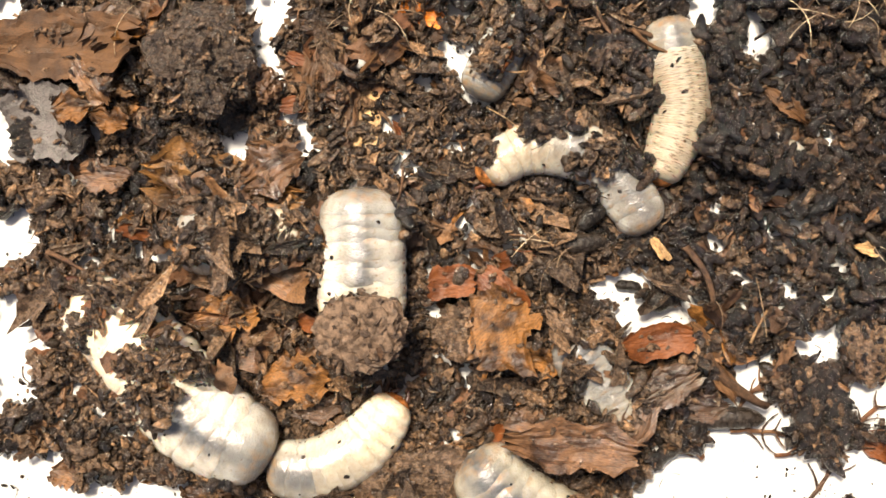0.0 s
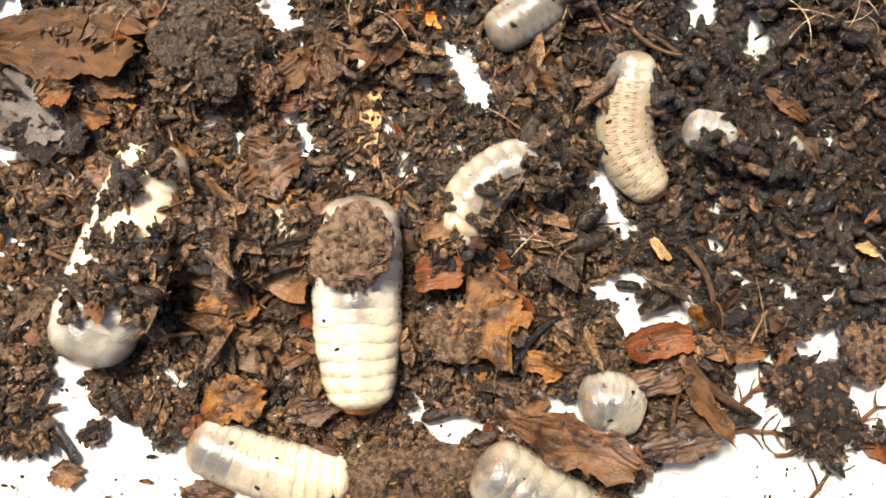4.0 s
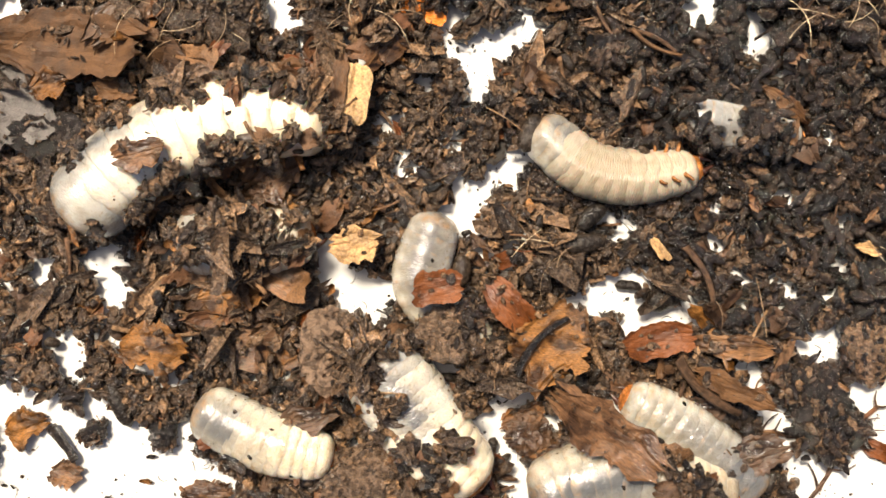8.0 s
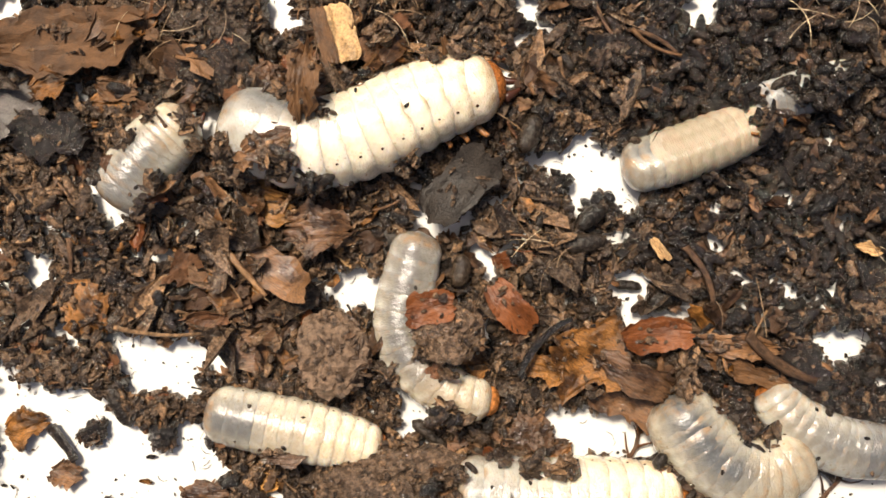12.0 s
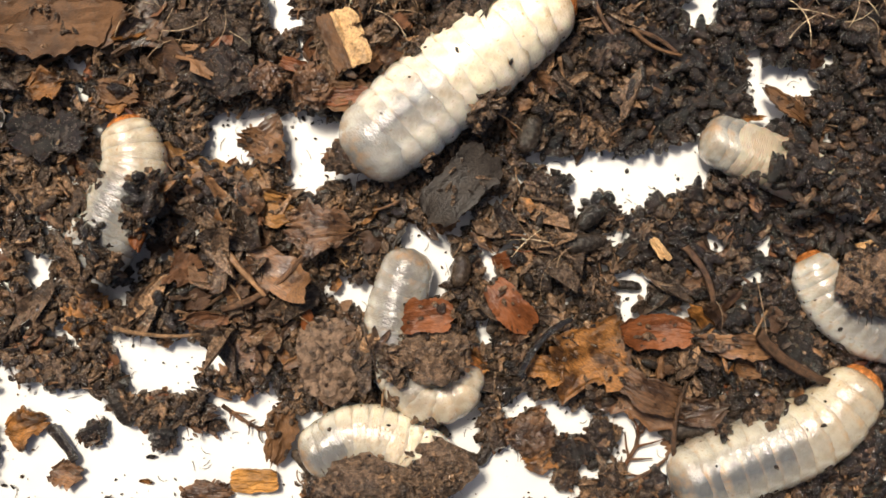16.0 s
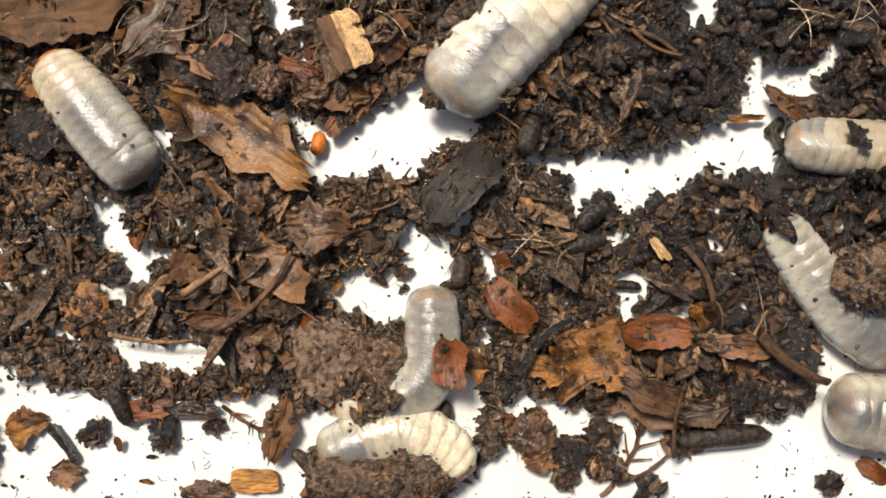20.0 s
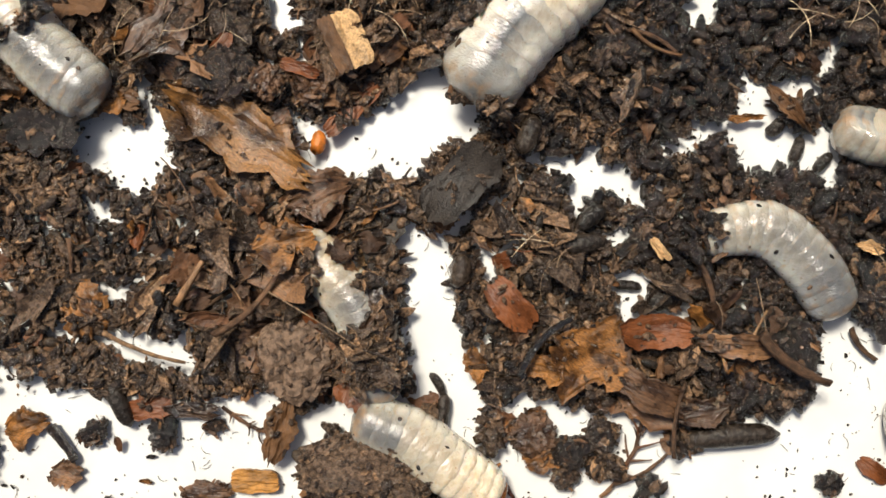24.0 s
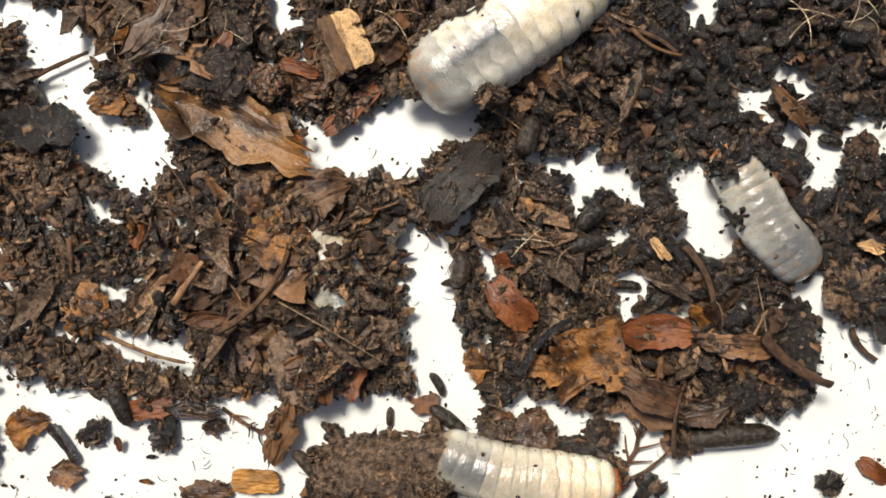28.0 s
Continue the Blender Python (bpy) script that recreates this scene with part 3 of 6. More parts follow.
giant.on(26, (1110, -150), (1030, -70), (960, 0), (905, 55), (870, 120))
giant.on(27, (1110, -140), (1030, -70), (960, 0), (905, 50), (870, 110))
giant.on(28, (1080, -90), (1000, -20), (930, 30), (860, 80), (790, 130))

runner = Larva(54, 320, (CREAM, PALE, PALE_GREY), "plump cream grub with a smooth wet skin")
runner.on(0, (700, 715), (640, 790), (560, 830), (510, 830))
runner.on(0.4, (650, 820), (560, 810), (480, 740), hide="h")
runner.on(1, (670, 820), (560, 810), (470, 740))
runner.on(2, (660, 810), (570, 830), (510, 820), hide="t")
runner.on(3, (620, 840), (480, 825), (340, 795))
runner.on(3.5, (620, 850), (500, 840), (370, 800))
runner.on(5.5, (600, 840), (480, 820), (370, 770))
runner.on(7, (590, 815), (470, 790), (360, 750))
runner.on(8, (580, 810), (480, 785), (380, 735))
runner.on(9, (580, 800), (490, 785), (390, 740))
runner.on(10, (525, 705), (560, 775), (500, 795), (440, 740))
runner.on(11, (620, 810), (490, 770), (370, 740))
runner.on(12, (670, 795), (540, 765), (400, 735))
runner.on(12.5, (680, 800), (560, 775), (430, 745))
runner.on(14.5, (740, 790), (610, 770), (490, 775))
runner.on(16, (790, 820), (650, 770), (570, 800))
runner.on(17, (810, 840), (720, 775), (630, 770), (560, 800))
runner.on(18, (870, 850), (790, 800), (680, 765), (590, 795))
runner.on(19, (810, 840), (780, 790), (690, 765), (600, 795))
runner.on(20, (820, 830), (780, 790), (700, 765), (600, 800))
runner.on(21, (800, 820), (720, 775), (640, 770), hide="h")
runner.on(24, (880, 875), (800, 830), (730, 780), (660, 750))
runner.on(25, (980, 870), (880, 850), (780, 800), (715, 760))
runner.on(26, (1010, 850), (910, 860), (840, 830), (790, 780))
runner.on(27, (1070, 855), (960, 860), (870, 840), (810, 800))
runner.on(28, (1085, 855), (960, 850), (870, 835), (800, 810))

climber = Larva(61, 300, (PALE, PALE_GREY, GREY), "cream grub, glossy and translucent towards the rear", fold=0.03)
climber.on(0, (345, 425), (440, 430), (545, 420))
climber.on(8, (345, 425), (440, 430), (545, 420))
climber.on(9, (290, 375), (370, 385), (460, 380))
climber.on(10, (235, 300), (300, 305), (380, 325))
climber.on(11, (220, 320), (290, 275), (350, 240))
climber.on(12, (220, 335), (275, 265), (330, 215))
climber.on(14.5, (205, 390), (245, 300), (235, 240), hide="h")
climber.on(16, (200, 390), (240, 300), (220, 220), hide="h")
climber.on(17, (205, 360), (225, 280), (170, 200), hide="h")
climber.on(18, (205, 350), (205, 270), (165, 195), hide="h")
climber.on(19, (210, 330), (190, 240), (110, 150))
climber.on(20, (235, 290), (170, 210), (90, 110))
climber.on(21, (215, 265), (160, 190), (90, 110))
climber.on(24, (150, 160), (90, 110), (40, 50), hide="t")
climber.on(25, (130, 150), (85, 90), (40, 40), hide="t")
climber.on(26, (85, 105), (55, 40), (40, -30), hide="t")
climber.on(27, (60, 5), (30, -85), (10, -140), hide="t")
climber.on(28, (20, -80), (0, -180), (-20, -260), hide="t")

climber.rows = [(t, line[::-1]) for t, line in climber.rows]

shy = Larva(40, 220, (GREY, GREY, BLUISH), "small grey translucent grub half sunk in litter", fold=0.02)
shy.on(0, (1330, 260), (1240, 230), hide="h", cover=((0.0, 1.0),))
shy.on(3, (1330, 260), (1235, 235), hide="h", cover=((0.0, 0.7),))
shy.on(8, (1320, 230), (1230, 210), hide="h", cover=((0.0, 0.7),))
shy.on(9, (1350, 220), (1265, 205), hide="h", cover=((0.0, 0.6),))
shy.on(10, (1400, 150), (1280, 190), hide="h")
shy.on(11, (1420, 170), (1330, 190), hide="h")
shy.on(12, (1430, 160), (1340, 190), hide="h")
shy.on(14.5, (1620, 180), (1500, 175), hide="h")
shy.on(16, (1740, 180), (1640, 180))
shy.on(28, (1760, 180), (1660, 180))

# openings in the litter over the bodies
giant.show(0, 0, [(160, 610), (195, 540), (255, 560), (255, 615), (185, 640)], [(262, 800), (325, 705), (345, 675), (430, 685), (495, 740), (495, 830), (440, 890), (345, 880)])
giant.show(0.3, 1, [(105, 505), (170, 485), (240, 490), (262, 535), (200, 552), (115, 550)], [(200, 745), (212, 700), (258, 642), (300, 615), (342, 680), (415, 715), (425, 770), (390, 850), (330, 860), (215, 815)])
giant.show(2, 2, [(145, 650), (172, 622), (240, 597), (292, 598), (302, 680), (335, 720), (292, 795), (215, 812), (160, 772), (145, 700)])
giant.show(3, 4, [(80, 665), (102, 568), (180, 558), (200, 520), (260, 590), (232, 632), (190, 700), (120, 700)], [(232, 308), (275, 296), (304, 330), (298, 398), (250, 405), (150, 398), (200, 373), (240, 358)])
giant.show(5, 6, [(210, 290), (238, 230), (287, 250), (350, 262), (342, 292), (302, 302), (297, 360), (258, 332), (248, 297)], [(148, 375), (195, 345), (218, 372), (212, 430), (219, 472), (190, 505), (128, 520), (90, 482), (108, 438), (148, 420)])
giant.show(7, 7, [(205, 287), (240, 255), (300, 215), (362, 238), (372, 282), (310, 305), (300, 362), (252, 352), (246, 304)], [(345, 248), (420, 165), (507, 155), (528, 195), (455, 240), (390, 256)], [(142, 377), (190, 332), (224, 360), (218, 412), (158, 402)])
giant.show(8, 8, [(112, 310), (200, 236), (300, 190), (400, 176), (450, 155), (524, 176), (580, 225), (562, 250), (500, 228), (440, 233), (372, 268), (342, 304), (300, 272), (270, 292), (242, 364), (195, 402), (122, 398)])
giant.show(9, 9, [(122, 220), (185, 155), (300, 150), (450, 148), (560, 178), (665, 225), (700, 270), (645, 306), (578, 306), (560, 274), (500, 262), (450, 268), (380, 258), (330, 243), (322, 300), (250, 325), (165, 300)])
giant.show(10, 10, [(222, 230), (232, 155), (285, 122), (400, 162), (560, 182), (715, 178), (765, 220), (765, 295), (700, 308), (600, 308), (508, 300), (500, 278), (440, 280), (370, 276), (335, 285), (245, 275)])
giant.show(11, 13, [(402, 190), (445, 168), (510, 180), (560, 210), (620, 174), (700, 106), (800, 90), (885, 105), (895, 175), (820, 225), (720, 292), (600, 332), (538, 314), (528, 282), (480, 268), (430, 278), (408, 252)])
central.show(0, 0, [(540, 300), (740, 300), (740, 530), (560, 520)])
central.show(0.3, 1, [(512, 565), (555, 495), (620, 468), (704, 472), (722, 540), (696, 606), (600, 650), (534, 635)], [(545, 355), (556, 296), (610, 262), (662, 288), (656, 334), (600, 360)])
central.show(2, 2, [(502, 550), (555, 474), (620, 432), (706, 442), (722, 510), (696, 576), (600, 630), (524, 610)], [(568, 328), (586, 274), (640, 254), (698, 288), (664, 326)])
central.show(3, 3, [(532, 606), (552, 474), (600, 432), (706, 442), (722, 520), (698, 626), (640, 690), (598, 668), (552, 636)], [(570, 328), (586, 274), (640, 254), (698, 288), (684, 326)])
central.show(5, 6, [(585, 492), (640, 472), (698, 508), (682, 530), (640, 500)], [(645, 720), (690, 695), (745, 760), (745, 805), (690, 785)], [(655, 650), (690, 625), (735, 680), (795, 720), (780, 735), (720, 703)])
central.show(7, 7, [(676, 642), (690, 594), (744, 638), (796, 692), (760, 695), (700, 690)], [(766, 800), (850, 785), (905, 820), (895, 900), (800, 900)])
central.show(8, 8, [(676, 642), (720, 636), (806, 704), (770, 710)], [(697, 740), (772, 748), (772, 795), (720, 775)], [(795, 840), (830, 800), (893, 800), (925, 900), (795, 900)])
central.show(9, 9, [(635, 690), (700, 650), (765, 688), (796, 712), (720, 724), (700, 745)], [(785, 850), (850, 825), (905, 848), (905, 900), (795, 900)])
central.show(10, 10, [(655, 730), (700, 695), (765, 702), (806, 742), (740, 750)], [(825, 850), (900, 834), (1005, 858), (1065, 900), (835, 900)])
central.show(11, 11, [(785, 830), (880, 830), (900, 846), (1020, 824), (1096, 848), (1096, 900), (815, 900)], [(725, 742), (800, 725), (846, 768), (800, 765)])
central.show(12, 12, [(795, 860), (850, 830), (920, 825), (993, 846), (1003, 900), (825, 900)], [(998, 860), (1038, 804), (1184, 800), (1206, 828), (1196, 900), (998, 900)])
middle.show(0, 0, [(845, 322), (878, 255), (1000, 230), (1055, 265), (1000, 284), (930, 304), (870, 325)], [(1060, 370), (1078, 295), (1122, 300), (1172, 370), (1155, 422), (1088, 405)])
middle.show(0.3, 1, [(820, 332), (858, 266), (920, 234), (1012, 230), (1024, 268), (940, 294), (892, 304), (884, 374), (848, 374)], [(1008, 262), (1060, 250), (1134, 298), (1146, 374), (1088, 380), (1058, 334)])
middle.show(2, 2, [(800, 333), (848, 266), (920, 234), (965, 248), (955, 293), (892, 314), (830, 345)])
middle.show(3, 4, [(790, 403), (800, 306), (848, 260), (914, 250), (914, 319), (864, 334), (854, 404), (820, 425)])
middle.show(24, 26, [(540, 432), (580, 415), (604, 478), (655, 528), (660, 562), (600, 594), (536, 578), (526, 545), (578, 528)])
middle.show(27, 27, [(550, 440), (575, 425), (610, 475), (642, 515), (625, 525), (585, 490)])
middle.show(28, 28, [(545, 430), (565, 415), (595, 450), (580, 465)], [(540, 520), (560, 505), (590, 545), (575, 560)])
middle.show(11, 11, [(676, 500), (698, 408), (772, 414), (800, 490), (742, 512), (737, 560), (742, 640), (790, 668), (828, 585), (864, 620), (854, 695), (768, 700), (716, 654), (685, 560)])
middle.show(12, 13, [(674, 500), (698, 418), (762, 414), (800, 490), (794, 532), (732, 532), (727, 620), (742, 664), (698, 624), (681, 560)], [(746, 690), (800, 660), (872, 660), (900, 730), (872, 756), (800, 725)])
middle.show(14, 16, [(646, 490), (690, 434), (747, 445), (800, 520), (742, 543), (727, 604), (688, 604), (656, 540)], [(704, 682), (738, 646), (800, 656), (840, 595), (860, 640), (822, 714), (770, 746), (710, 718)])
middle.show(17, 18, [(668, 540), (688, 470), (772, 475), (805, 560), (794, 595), (740, 578), (688, 594)], [(660, 702), (700, 660), (770, 676), (792, 645), (790, 702), (740, 740), (666, 724)])
striped.show(14, 17, [(1222, 240), (1250, 205), (1300, 200), (1380, 236), (1402, 290), (1340, 318), (1240, 296)])
striped.show(19, 19, [(1312, 212), (1400, 208), (1434, 238), (1426, 306), (1320, 306)], [(1462, 232), (1500, 210), (1600, 225), (1600, 306), (1480, 300)])
striped.show(20, 21, [(1385, 225), (1450, 206), (1510, 225), (1504, 306), (1400, 306)], [(1526, 214), (1600, 196), (1600, 306), (1532, 294)])
shy.show(0, 1)
shy.show(2, 7, [(1205, 245), (1225, 205), (1270, 200), (1265, 240)])
shy.show(8, 9, [(1215, 215), (1240, 178), (1308, 182), (1308, 238), (1240, 234)])
shy.show(10, 10, [(1242, 182), (1300, 146), (1354, 168), (1344, 224), (1256, 218)])
shy.show(11, 11, [(1306, 190), (1340, 160), (1380, 178), (1362, 210)])
shy.show(12, 13, [(1330, 187), (1370, 146), (1414, 168), (1404, 208), (1343, 216)])
roamer.show(0, 0, [(990, 642), (1018, 600), (1084, 618), (1074, 655)], [(1036, 722), (1053, 670), (1114, 698), (1110, 745)])
roamer.show(0.3, 1, [(1000, 682), (1040, 645), (1094, 660), (1126, 720), (1115, 762), (1028, 740)], [(985, 640), (1000, 612), (1060, 615), (1050, 640)])
roamer.show(2, 2, [(995, 690), (1030, 648), (1090, 655), (1122, 712), (1095, 758), (1025, 735)])
roamer.show(3, 4, [(1000, 690), (1020, 652), (1090, 660), (1150, 712), (1165, 755), (1110, 770), (1040, 740)])
small.show(0, 0, [(815, 142), (850, 120), (890, 150), (890, 190), (838, 190)])
small.show(0.3, 1, [(800, 110), (830, 85), (855, 110), (866, 155), (818, 145)])
climber.show(14, 16, [(145, 230), (200, 195), (270, 200), (310, 250), (305, 300), (240, 318), (250, 368), (182, 368), (178, 300)])
climber.show(17, 18, [(110, 210), (150, 165), (230, 170), (295, 230), (305, 292), (240, 292), (245, 352), (172, 358), (162, 290), (132, 250)])
climber.show(0, 9)
climber.show(10, 10, [(210, 278), (300, 280), (345, 300), (260, 326)])
climber.show(11, 11, [(205, 300), (260, 255), (330, 250), (335, 290), (250, 320), (250, 362), (205, 360)])
climber.show(12, 13, [(205, 300), (250, 245), (300, 205), (335, 230), (330, 300), (250, 318), (252, 365), (200, 360)])

striped.rolls = [(0.0, 0.0), (3.5, 0.0), (5.5, 150.0), (12.0, 150.0)]
giant.rolls = [(0.0, 0.0), (6.0, 0.0), (8.0, -40.0), (12.0, -40.0), (14.5, -8.0), (17.0, 4.0)]
LARVAE = [striped, small, middle, central, roamer, front, giant, runner, climber, shy]


# ---- bare patches of the board ----
class Bare:
    """A patch that stays clear of litter between two times."""

    def __init__(self, t0, t1, *points):
        self.t0, self.t1, self.p = t0, t1, np.array(points, float)


END = 28.0
PATCHES = [
    Bare(24, END, (115, 265), (160, 225), (185, 195), (235, 165), (262, 158), (300, 205), (305, 300), (240, 338), (205, 328), (150, 292)),
    Bare(5, 8, (132, 350), (180, 332), (222, 350), (222, 405), (160, 408)),
    Bare(7, 8, (196, 600), (240, 602), (258, 645), (225, 655)),
    Bare(5, 9, (62, 478), (92, 470), (95, 500), (70, 506)),
    Bare(6, 8, (852, 708), (930, 690), (962, 740), (960, 790), (940, 840), (930, 900), (900, 900), (898, 780)),
    Bare(24, 24, (120, 250), (185, 212), (240, 230), (300, 205), (300, 300), (240, 335), (205, 325), (170, 285)),
    Bare(25, END, (105, 262), (150, 220), (185, 185), (250, 170), (300, 230), (300, 300), (240, 337), (150, 290)),
    Bare(26, END, (28, 105), (100, 122), (168, 118), (172, 185), (200, 215), (150, 228), (88, 182), (58, 152)),
    Bare(27, END, (40, 130), (46, 80), (100, 72), (168, 92), (178, 150), (110, 168)),
    Bare(28, END, (52, 20), (112, 10), (155, 58), (185, 100), (175, 150), (100, 152), (38, 100)),
    Bare(10, 19, (57, 468), (84, 466), (88, 500), (60, 502)),
    Bare(15, END, (176, 504), (224, 508), (220, 532), (186, 528)),
    Bare(18, 22, (232, 456), (268, 456), (264, 490), (236, 486)),
    Bare(9, END, (106, 560), (134, 562), (132, 584), (108, 580)),
    Bare(9, END, (846, 450), (872, 452), (868, 472), (848, 470)),
    Bare(0, 9, (500, 398), (530, 400), (526, 418), (502, 416)),
    Bare(14, END, (452, 720), (478, 690), (500, 690), (500, 712)),
    Bare(15, END, (548, 730), (575, 728), (560, 752), (540, 750)),
    Bare(24, END, (196, 590), (216, 610), (250, 640), (330, 660), (340, 640), (250, 610)),
    Bare(0, END, (-20, -20), (28, -20), (20, 40), (-20, 60)),
    Bare(0, 6, (-20, 180), (10, 195), (30, 260), (95, 290), (40, 300), (-20, 275)),
    Bare(0, 3, (-20, 370), (40, 375), (70, 430), (30, 460), (-20, 480)),
    Bare(0, 1, (-20, 520), (45, 535), (75, 620), (45, 700), (-20, 725)),
    Bare(0, 2, (-20, 790), (110, 800), (140, 850), (330, 850), (340, 900), (-20, 900)),
    Bare(2, 4, (90, 600), (150, 600), (150, 700), (240, 740), (340, 790), (480, 760), (510, 800), (500, 900), (-20, 900), (-20, 800), (95, 790)),
    Bare(5, 9, (-20, 655), (80, 700), (190, 690), (230, 740), (330, 745), (350, 800), (420, 850), (400, 900), (-20, 900)),
    Bare(10, END, (-20, 640), (55, 670), (90, 690), (185, 690), (235, 750), (340, 750), (380, 800), (400, 830), (380, 900), (-20, 900)),
    Bare(5, 10, (90, 600), (130, 600), (150, 670), (110, 670)),
    Bare(10, 21, (195, 605), (330, 600), (420, 625), (400, 650), (330, 690), (240, 690)),
    Bare(21, END, (185, 600), (320, 590), (335, 635), (240, 655)),
    Bare(19, END, (50, 660), (120, 690), (210, 690), (320, 705), (430, 725), (470, 765), (420, 830), (230, 790)),
    Bare(9, 10, (410, 660), (500, 660), (510, 700), (420, 690)),
    Bare(13, END, (380, 700), (460, 700), (500, 730), (640, 715), (560, 790), (530, 900), (360, 900), (340, 790)),
    Bare(23, END, (560, 720), (700, 690), (770, 700), (760, 780), (600, 770)),
    Bare(0, 3, (428, -20), (525, -20), (490, 60), (500, 150), (470, 165), (458, 60)),
    Bare(4, END, (468, -20), (525, -20), (502, 55)),
    Bare(0, 2, (180, 130), (205, 150), (215, 185), (190, 180)),
    Bare(0, 3, (400, 215), (425, 215), (430, 280), (405, 275)),
    Bare(0, 4, (530, 215), (565, 255), (530, 260)),
    Bare(0, 8, (775, 20), (820, 20), (815, 50), (785, 55)),
    Bare(0, 4, (790, 80), (835, 75), (830, 125), (870, 150), (872, 190), (845, 190), (800, 130)),
    Bare(5, 6, (795, 70), (860, 60), (862, 180), (840, 180), (800, 110)),
    Bare(7, 8, (795, 75), (890, 60), (910, 20), (985, 40), (930, 75), (868, 110), (862, 180), (840, 180)),
    Bare(9, 10, (800, 80), (890, 60), (910, 10), (990, 40), (930, 80), (868, 110), (860, 180), (842, 180)),
    Bare(11, 12, (920, 5), (950, 10), (985, 50), (925, 65)),
    Bare(0, 9, (1045, 488), (1155, 478), (1150, 525), (1230, 535), (1220, 565), (1130, 595), (1095, 550)),
    Bare(5, 11, (1010, 530), (1075, 500), (1100, 545), (1060, 560)),
    Bare(8, END, (1085, 488), (1150, 486), (1142, 545), (1212, 545), (1200, 562), (1118, 570), (1100, 530)),
    Bare(0, END, (1212, -20), (1290, -20), (1240, 58), (1220, 55)),
    Bare(0, 8, (1310, 25), (1340, 22), (1357, 85), (1330, 92)),
    Bare(0, 4, (1245, 705), (1290, 690), (1285, 640), (1340, 632), (1356, 700), (1392, 735), (1400, 790), (1470, 830), (1500, 780), (1600, 690), (1600, 900), (1090, 900), (1180, 810), (1245, 790)),
    Bare(0, 9, (1496, 645), (1515, 600), (1600, 600), (1600, 720), (1500, 775)),
    Bare(0, 9, (1420, 598), (1500, 590), (1498, 640), (1450, 640)),
    Bare(0, 9, (1458, 450), (1486, 445), (1478, 480), (1462, 482)),
    Bare(0, 3, (1338, 405), (1410, 402), (1400, 422), (1350, 424)),
    Bare(5, 7, (1290, 640), (1340, 632), (1356, 700), (1402, 745), (1402, 800), (1480, 825), (1600, 690), (1600, 900), (1325, 900), (1312, 760), (1295, 700)),
    Bare(8, 10, (1290, 645), (1340, 640), (1356, 680), (1402, 765), (1402, 805), (1480, 820), (1600, 680), (1600, 900), (1390, 900), (1395, 830), (1320, 690)),
    Bare(11, 12, (1340, 840), (1540, 820), (1600, 700), (1600, 900), (1340, 900)),
    Bare(0, 12, (1440, 600), (1510, 590), (1500, 640), (1460, 640)),
    Bare(1, 4, (940, 690), (1000, 700), (1060, 760), (1110, 790), (1060, 835), (1000, 790)),
    Bare(2, 4, (720, 725), (800, 725), (850, 750), (800, 780)),
    Bare(5, 8, (800, 745), (900, 700), (985, 740), (1000, 830), (900, 800), (830, 800)),
    Bare(6, 9, (1500, 600), (1600, 560), (1600, 700), (1520, 690)),
    Bare(8, 9, (160, 450), (215, 445), (235, 530), (190, 540)),
    Bare(6, 10, (680, 640), (800, 630), (800, 730), (720, 740)),
    Bare(8, 11, (900, 720), (990, 740), (990, 800), (930, 830), (890, 800)),
    Bare(11, 13, (905, 740), (1010, 720), (1070, 705), (1185, 705), (1195, 810), (1060, 815), (960, 815)),
    Bare(9, 12, (700, 640), (760, 640), (760, 780), (710, 760)),
    Bare(14, END, (870, 715), (920, 700), (1020, 720), (1100, 730), (1130, 780), (1070, 830), (1000, 900), (830, 900), (860, 800)),
    Bare(14, 15, (760, 750), (860, 740), (860, 880), (800, 880)),
    Bare(16, END, (800, 620), (855, 610), (870, 700), (850, 760), (890, 850), (830, 900), (790, 900), (800, 800), (770, 720)),
    Bare(6, 8, (755, 400), (830, 325), (900, 270), (945, 285), (860, 350), (840, 405)),
    Bare(9, 9, (720, 395), (830, 335), (890, 275), (1000, 262), (1000, 310), (900, 310), (860, 340), (850, 390)),
    Bare(10, 12, (730, 405), (745, 330), (770, 370), (800, 410), (770, 435)),
    Bare(7, 11, (562, 430), (600, 420), (605, 480), (640, 500), (600, 540)),
    Bare(8, 15, (570, 500), (640, 488), (700, 478), (685, 560), (600, 535)),
    Bare(13, 17, (735, 405), (800, 410), (800, 480), (770, 470)),
    Bare(16, 22, (600, 500), (700, 478), (715, 405), (798, 402), (798, 490), (725, 560), (690, 575), (620, 535)),
    Bare(23, END, (712, 405), (795, 400), (800, 560), (820, 600), (800, 700), (740, 690), (718, 640), (712, 520)),
    Bare(2, 4, (1030, 310), (1090, 295), (1100, 380), (1150, 400), (1080, 400)),
    Bare(5, 9, (1040, 365), (1130, 385), (1095, 402)),
    Bare(5, 8, (905, 265), (980, 262), (985, 300), (930, 280)),
    Bare(10, 10, (880, 285), (1010, 255), (1010, 330), (960, 300)),
    Bare(11, 12, (950, 290), (1040, 230), (1060, 265), (1115, 280), (1120, 380), (1060, 345), (1020, 390), (1000, 320)),
    Bare(13, 22, (955, 290), (1040, 270), (1100, 285), (1240, 240), (1300, 210), (1300, 300), (1240, 310), (1150, 345), (1110, 375), (1060, 345), (1020, 390), (1000, 320)),
    Bare(23, END, (955, 290), (1050, 265), (1050, 300), (1110, 310), (1120, 350), (1060, 345), (1020, 390), (1000, 320)),
